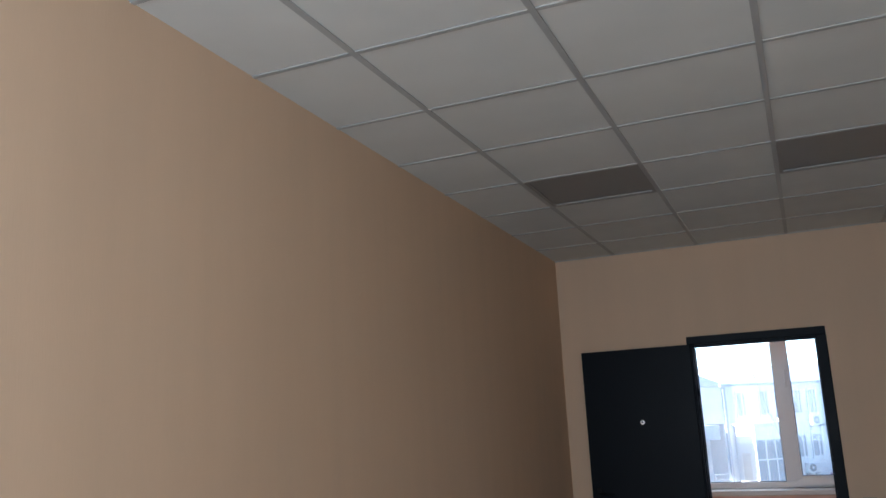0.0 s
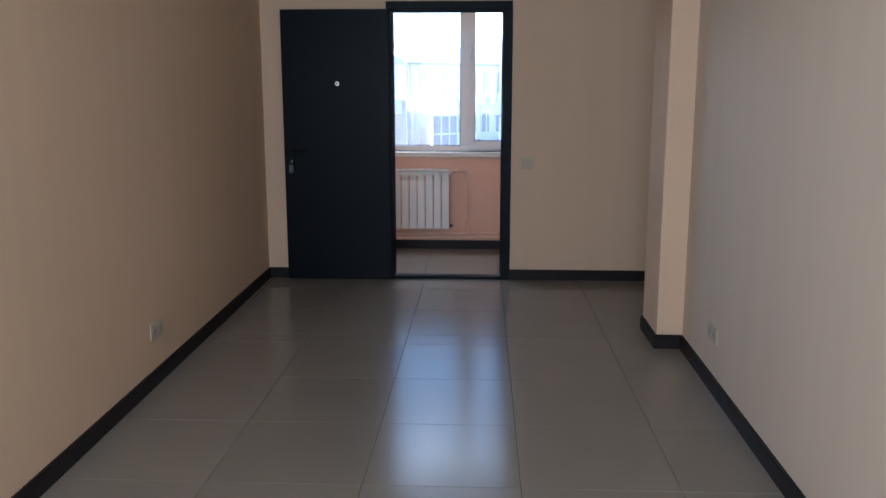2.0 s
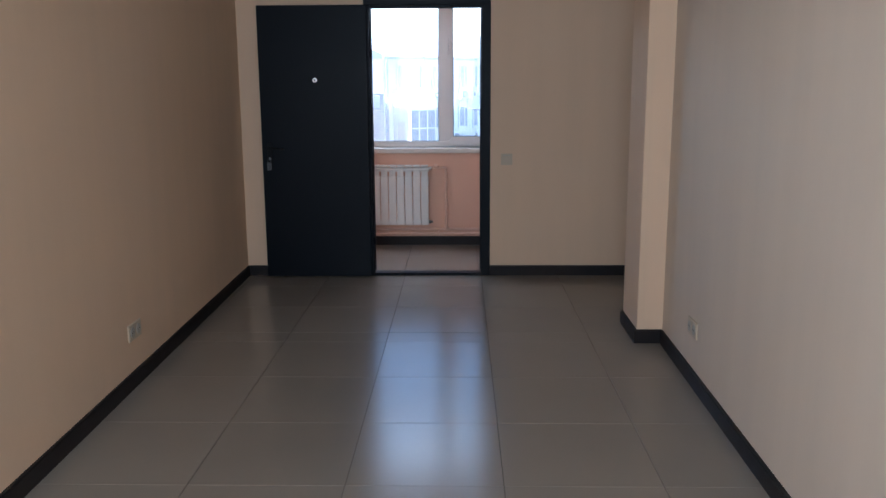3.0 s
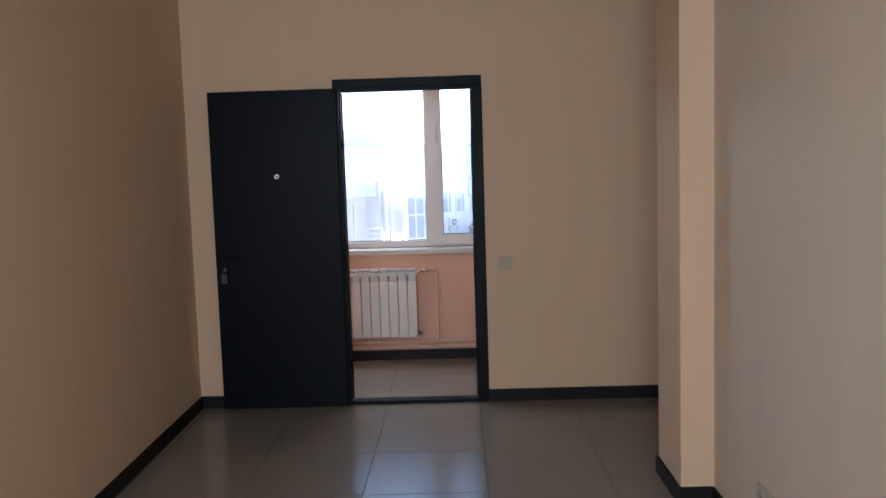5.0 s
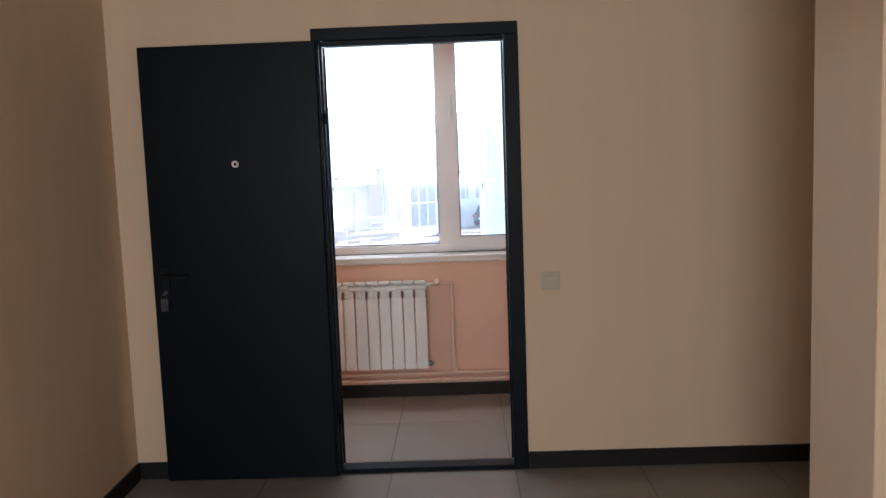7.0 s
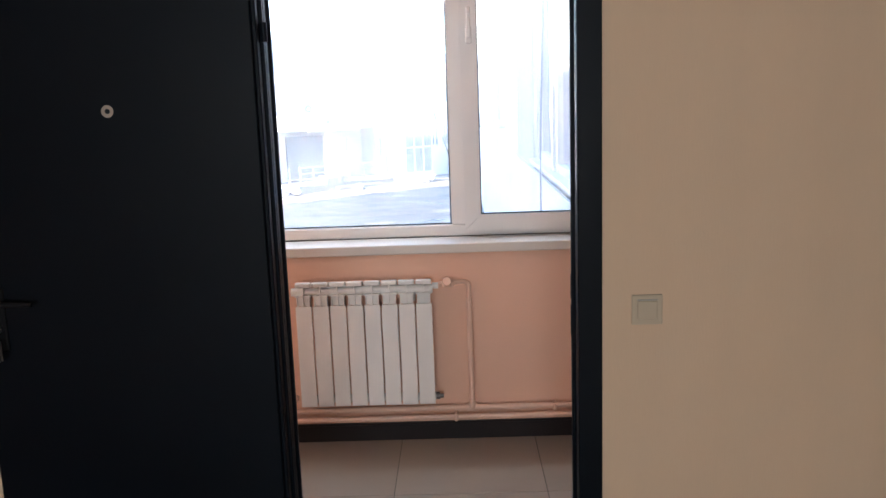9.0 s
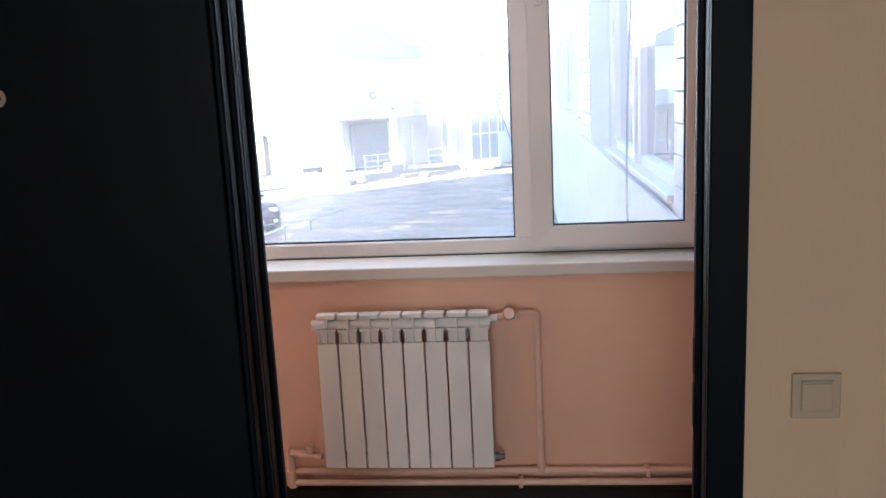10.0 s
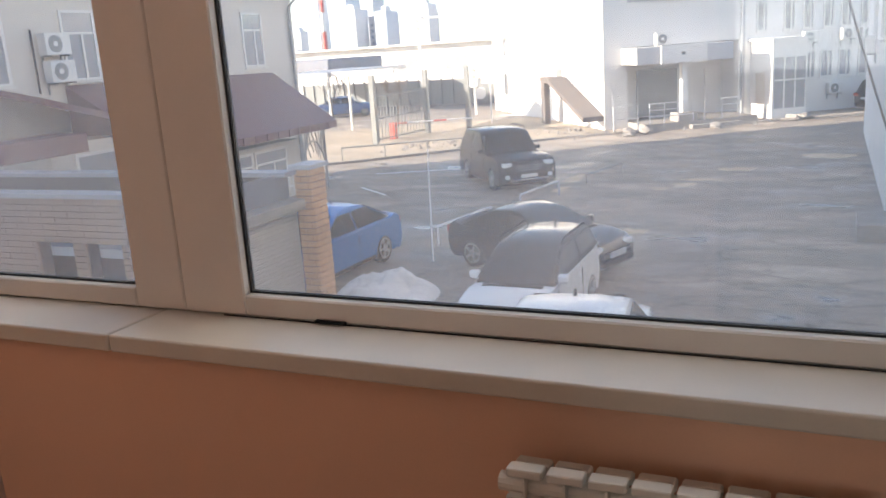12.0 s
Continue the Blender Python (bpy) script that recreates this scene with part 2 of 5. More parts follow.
def prism(bm, pts, h0, h1):
    """An upright block over a plan polygon."""
    lo = [bm.verts.new((x, y, h0)) for x, y in pts]
    hi = [bm.verts.new((x, y, h1)) for x, y in pts]
    bm.faces.new(lo[::-1])
    bm.faces.new(hi)
    for i in range(len(pts)):
        j = (i + 1) % len(pts)
        bm.faces.new((lo[i], lo[j], hi[j], hi[i]))
    bmesh.ops.recalc_face_normals(bm, faces=bm.faces)
    return bm


def tube(name, pts, r, material, parent=None, label="", res=6):
    cu = bpy.data.curves.new(name, "CURVE")
    cu.dimensions, cu.bevel_depth, cu.bevel_resolution, cu.use_fill_caps = "3D", r, 3, True
    sp = cu.splines.new("POLY")
    sp.points.add(len(pts) - 1)
    for q, c in zip(sp.points, pts):
        q.co = (*c, 1)
    tmp = bpy.data.objects.new(name, cu)
    me = bpy.data.meshes.new_from_object(tmp)
    bpy.data.objects.remove(tmp)
    for f in me.polygons:
        f.use_smooth = True
    me.materials.clear()
    me.materials.append(material)
    ob = new(name, me)
    if parent is not None:
        ob.parent = parent
    if label:
        tagged(ob, label)
    return ob


def bend(pts, r=0.03, n=5):
    """Rounds the corners of a line of points."""
    out = [Vector(pts[0])]
    for a, b, c in zip(pts, pts[1:], pts[2:]):
        a, b, c = Vector(a), Vector(b), Vector(c)
        p, q = b + (a - b).normalized() * r, b + (c - b).normalized() * r
        for i in range(n + 1):
            t = i / n
            out.append(p * (1 - t) ** 2 + b * 2 * t * (1 - t) + q * t ** 2)
    out.append(Vector(pts[-1]))
    return out


# ---- the room: floor, walls, ceiling ----
CH = 2.793
BACK = -8.0
HEAD, SILL_Z, WIN_Y = 2.38, 0.897, 1.43
LSLOPE, RSLOPE, RX0 = 0.017, -0.0155, 2.863


def lx(y):
    return -LSLOPE * y


def rx(y):
    return RX0 - RSLOPE * y


floor = setting("floor", B((-3.0, 4.0, BACK - 0.2, 1.6, -0.2, -0.004)), GROUT, "floor of beige porcelain tiles with dark joints")
bm = bmesh.new()
prism(bm, [(-0.2, 0.0), (0, 0), (lx(BACK), BACK), (lx(BACK) - 0.2, BACK)], 0, CH + 0.1)
setting("wall_left", bm, WALL, "long cream papered wall with a socket")
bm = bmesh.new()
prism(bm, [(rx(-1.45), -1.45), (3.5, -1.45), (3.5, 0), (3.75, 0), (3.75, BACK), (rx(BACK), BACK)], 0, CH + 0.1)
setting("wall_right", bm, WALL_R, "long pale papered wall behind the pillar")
setting("column", B((2.688, 2.9, -1.755, -1.34, 0, CH + 0.05), bev=0.004), WALL, "square cream pillar standing proud of the wall")
# partition with the doorway
DX0, DX1, DTOP, WT = 0.957, 1.90, 2.10, 0.14
setting("wall_door", B((-3.0, DX0, 0.0, WT, 0, CH + 0.1), (DX1, 4.0, 0.0, WT, 0, CH + 0.1), (DX0, DX1, 0.0, WT, DTOP, CH + 0.1)), WALL, "cream partition wall around the open doorway")
# end wall with a bright window behind the start
setting("wall_back", B((-0.3, 0.05, BACK - 0.25, BACK, 0, CH + 0.1), (2.05, 3.5, BACK - 0.25, BACK, 0, CH + 0.1), (0.05, 2.05, BACK - 0.25, BACK, 0, 0.9), (0.05, 2.05, BACK - 0.25, BACK, 2.4, CH + 0.1)), WALL, "plain cream end wall")
# added panel, out of view, keeps the sun from entering the end window
setting("window_back_cover", B((0.05, 2.05, BACK - 0.2, BACK - 0.12, 0.9, 2.4)), PVC, "unseen white panel shutting the end window")


def base_run(name, x0, y0, x1, y1, n):
    """A length of baseboard along a wall; n points into the room."""
    a, b = Vector((x0, y0)), Vector((x1, y1))
    nn = Vector(n).normalized()
    bm2 = bmesh.new()
    prism(bm2, [a, b, b + nn * 0.015, a + nn * 0.015], 0.0, 0.072)
    prism(bm2, [a, b, b + nn * 0.011, a + nn * 0.011], 0.072, 0.08)
    return setting(name, bm2, BASEB, "dark brown baseboard")


base_run("baseboard_left", lx(0), -0.016, lx(BACK), BACK, (1, 0))
base_run("baseboard_right", rx(-1.77), -1.77, rx(BACK), BACK, (-1, 0))
base_run("baseboard_right_far", 3.5, -0.016, 3.5, -1.45, (-1, 0))
base_run("baseboard_pillar_front", 2.672, -1.755, 2.83, -1.755, (0, -1))
base_run("baseboard_pillar_side", 2.688, -1.754, 2.688, -1.34, (-1, 0))
base_run("baseboard_door_left", 0.0, 0.0, DX0, 0.0, (0, -1))
base_run("baseboard_door_right", DX1, 0.0, 3.5, 0.0, (0, -1))
base_run("baseboard_hall", -3.0, 1.29, 3.4, 1.29, (0, -1))

# suspended ceiling: bars and mineral tiles in one mesh
GX, GY, PX, PY = 0.475, -2.345, 0.628, 0.603
bm = bmesh.new()
xs = [GX + PX * i for i in range(-1, 5)]
ys = [GY + PY * i for i in range(-12, 5)]
LAMPS = [(0, 0), (2, 0)]
for i in range(-1, 5):
    for j in range(-12, 4):
        if (i, j) in LAMPS:
            continue
        x0, x1 = max(GX + PX * i, -0.03) + 0.011, min(GX + PX * (i + 1), 3.6) - 0.011
        y0, y1 = max(GY + PY * j, BACK) + 0.011, min(GY + PY * (j + 1), 0.0) - 0.011
        if x1 - x0 > 0.02 and y1 - y0 > 0.02:
            bx(bm, x0, x1, y0, y1, CH + 0.004, CH + 0.02)
ceiling = setting("ceiling", bm, CEIL, "suspended ceiling of white mineral tiles in grey bars")
bm = bmesh.new()
for x in xs:
    bx(bm, x - 0.0115, x + 0.0115, BACK, 0, CH - 0.001, CH + 0.03)
for y in ys:
    if y > BACK:
        bx(bm, 0, 3.5, y - 0.010, y + 0.010, CH, CH + 0.028)
bx(bm, -0.05, 3.5, -0.02, 0.0, CH - 0.001, CH + 0.03)
setting("ceiling_grid", bm, TBAR, "grey metal ceiling bars")
# slab added above the ceiling, out of view, to block the sky
setting("ceiling_slab", B((-3.2, 4.2, BACK - 0.3, 1.75, CH + 0.12, CH + 0.35)), CEIL, "unseen slab closing off the sky over the ceiling")
setting("ceiling_hall", B((-3.0, 4.0, WT, 1.6, CH + 0.0, CH + 0.11)), CEIL, "white ceiling of the corridor")
for i, j in LAMPS:
    x, y = GX + PX * i, GY + PY * j
    lt = thing("ceiling_light", "unlit square recessed lamp with a grey louvre in the ceiling", "ceiling light", pose(x + PX / 2, y + PY / 2, CH), "ceiling lights")
    h, w = PY / 2 - 0.012, PX / 2 - 0.012
    part("frame", B((-w, w, -h, -h + 0.02, 0.0, 0.03), (-w, w, h - 0.02, h, 0.0, 0.03), (-w, -w + 0.02, -h + 0.02, h - 0.02, 0.0, 0.03), (w - 0.02, w, -h + 0.02, h - 0.02, 0.0, 0.03)), DIFF, lt)
    part("diffuser", B((-w + 0.02, w - 0.02, -h + 0.02, h - 0.02, 0.008, 0.02)), DIFF, lt)


# ---- the steel door and its frame ----
FX0, FX1 = 1.0, 1.83
fr = thing("door_frame", "blue-black steel door frame with a flat architrave in the partition", "door frame", pose(0, 0, 0))
part("architrave", B((0.952, FX0, -0.017, 0.0, 0.0, 2.052), bev=0.003), DOOR, fr)
part("architrave", B((FX1, 1.898, -0.017, 0.0, 0.0, 2.052), bev=0.003), DOOR, fr)
part("head_architrave", B((0.952, 1.898, -0.018, 0.0, 2.052, 2.11), bev=0.003), DOOR, fr)
part("jamb", B((DX0, FX0 - 0.004, 0.0, 0.06, 0.0, 2.052), (FX0 - 0.03, FX0, 0.0, 0.03, 0.0, 2.052), (FX0 - 0.004, FX0 + 0.006, 0.045, 0.06, 0.03, 2.03), bev=0.002), DOOR, fr)
part("jamb", B((FX1 + 0.004, DX1, 0.0, 0.075, 0.0, 2.052), (FX1, FX1 + 0.03, 0.0, 0.03, 0.0, 2.052), (FX1 - 0.008, FX1 + 0.004, 0.055, 0.075, 0.03, 2.03), bev=0.002), DOOR, fr)
part("head", B((FX0, FX1, 0.0, 0.075, 2.03, 2.10), bev=0.002), DOOR, fr)
part("edge_strip", B((FX1 + 0.010, DX1 - 0.002, 0.077, 0.143, 0.0, 2.05), bev=0.002), RAILW, fr, "bare zinc edge strip")
part("threshold", B((FX0, FX1, -0.016, 0.075, 0.0, 0.022), bev=0.003), DOOR, fr)
for z0, z1 in ((0.93, 1.0), (0.82, 0.91)):
    part("strike_slot", B((FX1 - 0.0095, FX1 - 0.0075, 0.058, 0.072, z0, z1)), BLACK, fr)

LX0, LX1 = 0.166, 0.980
door = thing("door_1", "blue-black steel entrance door swung fully open against the wall", "door", pose(0, 0, 0))
part("leaf", B((LX0, LX1, -0.066, -0.020, 0.008, 2.05), bev=0.004, seg=2), DOOR, door)
part("leaf_edge", B((LX1 + 0.0005, LX1 + 0.012, -0.058, -0.028, 0.008, 2.05), bev=0.003), DOOR, door)
bm = bmesh.new()
cyl(bm, (0.585, -0.066, 1.508), (0.585, -0.071, 1.508), 0.0165, 20)
eye = part("peephole", bm, CHROME, door, "round chrome peephole ring")
bm = bmesh.new()
cyl(bm, (0.585, -0.0705, 1.508), (0.585, -0.0725, 1.508), 0.0065, 16)
part("lens", bm, BLACK, eye, "dark lens")
hp = part("handle_plate", B((0.205, 0.245, -0.072, -0.0655, 0.86, 1.045), bev=0.003), BLACK, door, "black lock plate")
bm = bmesh.new()
cyl(bm, (0.225, -0.070, 1.003), (0.225, -0.115, 1.003), 0.010)
cyl(bm, (0.222, -0.115, 1.003), (0.34, -0.110, 1.000), 0.009, r2=0.007)
part("lever", bm, BLACK, hp, "black lever handle with a worn edge")
bm = bmesh.new()
cyl(bm, (0.225, -0.071, 0.925), (0.225, -0.082, 0.925), 0.009)
part("lock_cylinder", bm, STEEL, hp)
kb = thing("key_bunch", "small bunch of steel keys hanging from the door lock", "keys", pose(0, 0, 0))
part("key", B((0.2235, 0.2265, -0.105, -0.080, 0.915, 0.935)), STEEL, kb)
bm = bmesh.new()
for k in range(12):
    a, b = 2 * math.pi * k / 12, 2 * math.pi * (k + 1) / 12
    cyl(bm, (0.225 + 0.012 * math.cos(a), -0.104, 0.908 + 0.012 * math.sin(a)), (0.225 + 0.012 * math.cos(b), -0.104, 0.908 + 0.012 * math.sin(b)), 0.0013, 6)
part("ring", bm, STEEL, kb)
for k in range(4):
    x = 0.212 + 0.0085 * k
    part("key", B((x - 0.003, x + 0.003, -0.108 + 0.001 * k, -0.106 + 0.001 * k, 0.838 + 0.004 * (k % 2), 0.898)), STEEL, kb)
for z in (0.28, 1.70):
    bm = bmesh.new()
    cyl(bm, (1.003, -0.024, z - 0.025), (1.003, -0.024, z + 0.025), 0.010)
    part("hinge", bm, DOOR, door)

# ---- switch and sockets ----
sw = thing("light_switch", "single ivory plastic light switch on the wall beside the door", "switch", pose(2.025, 0, 0.908))
part("plate", B((-0.043, 0.043, -0.009, 0.0, -0.043, 0.043), bev=0.003, seg=2), PLATE, sw)
part("rocker", B((-0.028, 0.028, -0.0125, -0.0092, -0.028, 0.026), bev=0.002), PLATE, sw)
part("rocker_lip", B((-0.028, 0.028, -0.0135, -0.009, 0.0275, 0.0305)), PLATE_IN, sw)


def socket(m, label):
    so = thing("wall_socket", label, "socket", m, "wall sockets")
    part("plate", B((-0.078, 0.078, -0.010, 0.0, -0.042, 0.042), bev=0.003, seg=2), PLATE, so)
    for cx in (-0.037, 0.037):
        bm2 = bmesh.new()
        cyl(bm2, (cx, -0.0095, 0), (cx, -0.0125, 0), 0.026, 20)
        well = part("outlet", bm2, PLATE_IN, so)
        for q in (-0.0095, 0.0095):
            bm3 = bmesh.new()
            cyl(bm3, (cx + q, -0.012, 0), (cx + q, -0.0132, 0), 0.003, 10)
            part("pin_hole", bm3, BLACK, well)


socket(pose(lx(-2.45), -2.45, 0.278, 0, 0, 90), "double ivory socket low on the long wall")
socket(pose(rx(-2.42), -2.42, 0.285, 0, 0, -90), "double ivory socket low on the wall near the pillar")

# ---- the corridor: window wall, window, board ----
setting("wall_window", B((-3.0, 4.0, 1.29, 1.62, 0, SILL_Z - 0.045), (2.165, 4.0, 1.29, 1.62, SILL_Z - 0.045, CH + 0.1), (-3.0, -2.2, 1.29, 1.62, SILL_Z - 0.045, CH + 0.1), (-2.2, 2.165, 1.29, 1.62, HEAD, CH + 0.1)), WALL_HALL, "peach painted corridor wall under the window")
setting("wall_hall_left", B((-3.2, -3.0, 0.0, 1.62, 0, CH + 0.1)), WALL_HALL, "peach end wall of the corridor")
setting("wall_hall_right", B((4.0, 4.2, 0.0, 1.62, 0, CH + 0.1)), WALL_HALL, "peach end wall of the corridor")
setting("wall_hall_skin", B((-3.0, DX0, WT, WT + 0.006, 0, CH), (DX1, 4.0, WT, WT + 0.006, 0, CH), (DX0, DX1, WT, WT + 0.006, DTOP, CH)), WALL_HALL, "peach paint on the corridor side")


def board(x0, x1, label):
    bd = thing("window_board", label, "window sill", pose(0, 0, 0), "window boards")
    part("slab", B((x0, x1, 1.243, 1.475, SILL_Z - 0.042, SILL_Z), bev=0.006, seg=3), SILLM, bd)
    return bd


board(-0.183, 2.26, "wide off-white window board with a rounded front edge")
board(-2.9, -0.188, "off-white window board butted against the next")


def rect_frame(x0, x1, z0, z1, w, y0, y1, wb=None, bev=0.004):
    wb = wb or w
    return B((x0, x0 + w, y0, y1, z0, z1), (x1 - w, x1, y0, y1, z0, z1), (x0 + w, x1 - w, y0, y1, z0, z0 + wb), (x0 + w, x1 - w, y0, y1, z1 - w, z1), bev=bev)


def mitred(x0, x1, z0, z1, w, y0, y1, gap=0.0006):
    """A frame of four bars that meet in welded corners."""
    bm2 = bmesh.new()
    g = gap
    bars = (
        [(x0, z0 + g), (x0 + w, z0 + w + g), (x0 + w, z1 - w - g), (x0, z1 - g)],
        [(x1, z0 + g), (x1, z1 - g), (x1 - w, z1 - w - g), (x1 - w, z0 + w + g)],
        [(x0 + g, z0), (x1 - g, z0), (x1 - w - g, z0 + w), (x0 + w + g, z0 + w)],
        [(x0 + g, z1), (x0 + w + g, z1 - w), (x1 - w - g, z1 - w), (x1 - g, z1)],
    )
    for bar in bars:
        fa = [bm2.verts.new((x, y0, z)) for x, z in bar]
        fb = [bm2.verts.new((x, y1, z)) for x, z in bar]
        bm2.faces.new(fa)
        bm2.faces.new(fb[::-1])
        for q in range(4):
            r = (q + 1) % 4
            bm2.faces.new((fa[q], fb[q], fb[r], fa[r]))
    bmesh.ops.recalc_face_normals(bm2, faces=bm2.faces)
    return bm2


def glazing(win, x0, x1, z0, z1, y):
    pane = part("pane", B((x0 - 0.004, x1 + 0.004, y, y + 0.006, z0 - 0.004, z1 + 0.004)), GLASS, win)
    pane.visible_shadow = False
    part("gasket", rect_frame(x0 - 0.002, x1 + 0.002, z0 - 0.002, z1 + 0.002, 0.006, y - 0.004, y - 0.0005, bev=0), GASKET, win)
    part("gasket", rect_frame(x0 - 0.002, x1 + 0.002, z0 - 0.002, z1 + 0.002, 0.006, y + 0.0065, y + 0.01, bev=0), GASKET, win)


w1 = thing("window_1", "white plastic window with a fixed pane and a narrow opening sash", "window", pose(0, 0, 0), kind="structure")
Z0 = 0.900
part("window_frame", B((-0.115, 0.066, WIN_Y, 1.474, Z0, HEAD), (2.115, 2.164, WIN_Y, 1.474, Z0, HEAD), (0.066, 2.115, WIN_Y, 1.474, Z0, 0.950), (0.066, 2.115, WIN_Y, 1.474, HEAD - 0.06, HEAD), (1.473, 1.560, WIN_Y, 1.474, 0.950, HEAD - 0.06), bev=0.004), PVC, w1)
glazing(w1, 0.068, 1.472, 0.951, HEAD - 0.061, 1.458)
sash = part("sash", mitred(1.532, 2.126, 0.925, HEAD - 0.03, 0.072, 1.392, 1.4295), PVC, w1)
glazing(w1, 1.605, 2.053, 0.998, HEAD - 0.103, 1.410)
part("sash_handle", B((1.556, 1.584, 1.366, 1.3748, 1.735, 1.805), (1.562, 1.578, 1.335, 1.366, 1.762, 1.778), (1.561, 1.579, 1.324, 1.336, 1.758, 1.885), bev=0.004), PVC, w1, "white sash handle turned upwards")
part("hinge", B((2.128, 2.146, 1.395, 1.429, 0.935, 0.962), (2.128, 2.146, 1.392, 1.429, 0.966, 1.04), bev=0.004), PVC, w1)
part("drain_clip", B((0.26, 0.34, 1.418, 1.4298, 0.9005, 0.907), bev=0.002), BLACK, w1, "small black clip on the lower frame")
part("seal_line", B((0.0, 2.16, 1.4285, 1.4299, 0.897, 0.8998)), GASKET, w1)
w2 = thing("window_2", "white plastic window with a fixed pane butted against the first", "window", pose(0, 0, 0), kind="structure")
part("window_frame", B((-2.2, -2.05, WIN_Y, 1.474, Z0, HEAD), (-0.270, -0.1165, WIN_Y, 1.474, Z0, HEAD), (-2.05, -0.270, WIN_Y, 1.474, Z0, 0.950), (-2.05, -0.270, WIN_Y, 1.474, HEAD - 0.06, HEAD), bev=0.004), PVC, w2)
glazing(w2, -2.048, -0.272, 0.951, HEAD - 0.061, 1.458)

# ---- radiator and pipes ----
rad = thing("radiator", "white aluminium radiator of eight sections under the window board", "radiator", pose(0.794, 1.17, 0.200))
SW = 0.0735
for k in range(8):
    bm = bmesh.new()
    c = SW * (k + 0.5)
    bx(bm, c - 0.0343, c + 0.0343, 0.0, 0.007, 0.005, 0.455, bev=0.0025, seg=2)
    bx(bm, c - 0.002, c + 0.002, 0.007, 0.075, 0.02, 0.53)
    bx(bm, c - 0.022, c + 0.022, 0.070, 0.074, 0.02, 0.53)
    bx(bm, c - 0.026, c + 0.026, 0.012, 0.016, 0.455, 0.500)
    bx(bm, c - 0.0022, c + 0.0022, 0.0, 0.02, 0.450, 0.540)
    bx(bm, c - 0.028, c - 0.024, 0.002, 0.02, 0.452, 0.500)
    bx(bm, c + 0.024, c + 0.028, 0.002, 0.02, 0.452, 0.500)
    bx(bm, c - 0.033, c + 0.033, 0.0, 0.03, 0.496, 0.502)
    bx(bm, c - 0.0330, c + 0.0330, 0.003, 0.034, 0.538, 0.556, bev=0.004, seg=2)
    bx(bm, c - 0.0330, c + 0.0330, 0.050, 0.078, 0.528, 0.546, bev=0.004)
    cyl(bm, (c - 0.0375, 0.036, 0.512), (c + 0.0375, 0.036, 0.512), 0.020)
    cyl(bm, (c - 0.0375, 0.036, 0.030), (c + 0.0375, 0.036, 0.030), 0.018)
    part("section", bm, RADI, rad)
bm = bmesh.new()
cyl(bm, (-0.018, 0.036, 0.512), (0.0, 0.036, 0.512), 0.018)
part("blind_plug", bm, RADI, rad)
bm = bmesh.new()
cyl(bm, (0.588, 0.036, 0.030), (0.606, 0.036, 0.030), 0.016)
cyl(bm, (0.606, 0.036, 0.030), (0.622, 0.036, 0.030), 0.010)
part("bleed_plug", bm, STEEL, rad)
bm = bmesh.new()
cyl(bm, (0.588, 0.036, 0.524), (0.613, 0.036, 0.524), 0.014)
part("union_nut", bm, RADI, rad)
for xx in (0.1, 0.5):
    part("bracket", B((xx - 0.01, xx + 0.01, 0.066, 0.1195, 0.45, 0.49)), RADI, rad)
pip = thing("heating_pipes", "peach painted heating pipes running along the wall above the baseboard", "pipe", pose(0, 0, 0))
tube("riser", bend([(1.405, 1.206, 0.728), (1.49, 1.235, 0.730), (1.538, 1.25, 0.728), (1.540, 1.25, 0.150)], 0.025), 0.0115, PIPE, pip)
tube("upper_pipe", [(0.66, 1.262, 0.152), (3.98, 1.262, 0.150)], 0.0125, PIPE, pip)
tube("lower_pipe", bend([(0.775, 1.206, 0.235), (0.655, 1.235, 0.235), (0.648, 1.25, 0.228), (0.646, 1.256, 0.111), (3.98, 1.256, 0.112)], 0.02), 0.0125, PIPE, pip)
bm = bmesh.new()
bx(bm, 1.425, 1.475, 1.195, 1.225, 0.716, 0.744, bev=0.006)
cyl(bm, (1.447, 1.20, 0.738), (1.447, 1.178, 0.745), 0.010)
cyl(bm, (1.447, 1.184, 0.743), (1.447, 1.162, 0.750), 0.022, 8, 0.018)
part("valve", bm, PIPE, pip, "white thermostat valve")
bm = bmesh.new()
bx(bm, 0.69, 0.765, 1.20, 1.228, 0.224, 0.246, bev=0.006)
cyl(bm, (0.73, 1.21, 0.246), (0.73, 1.21, 0.275), 0.012)
part("lower_valve", bm, PIPE, pip)
bm = bmesh.new()
cyl(bm, (1.515, 1.262, 0.151), (1.565, 1.262, 0.151), 0.017)
cyl(bm, (1.54, 1.258, 0.150), (1.54, 1.252, 0.19), 0.016)
part("tee", bm, PIPE, pip)
bm = bmesh.new()
cyl(bm, (0.645, 1.258, 0.095), (0.645, 1.252, 0.16), 0.017)
part("elbow", bm, PIPE, pip)
for xx, zz in ((1.905, 0.151), (1.467, 0.112), (2.7, 0.112)):
    part("clip", B((xx - 0.008, xx + 0.008, 1.238, 1.2895, zz - 0.018, zz + 0.016), bev=0.003), PIPE, pip)

# ---- outdoors: ground, verge, kerb ----
G = -3.0
bm = bmesh.new()
bmesh.ops.create_grid(bm, x_segments=60, y_segments=60, size=1)
for v in bm.verts:
    v.co.x, v.co.y = math.copysign(abs(v.co.x) ** 3, v.co.x) * 1500 - 5, math.copysign(abs(v.co.y) ** 3, v.co.y) * 1500 + 22
    v.co.z = G
ground = setting("ground", bm, ASPHALT, "cracked wet asphalt yard")


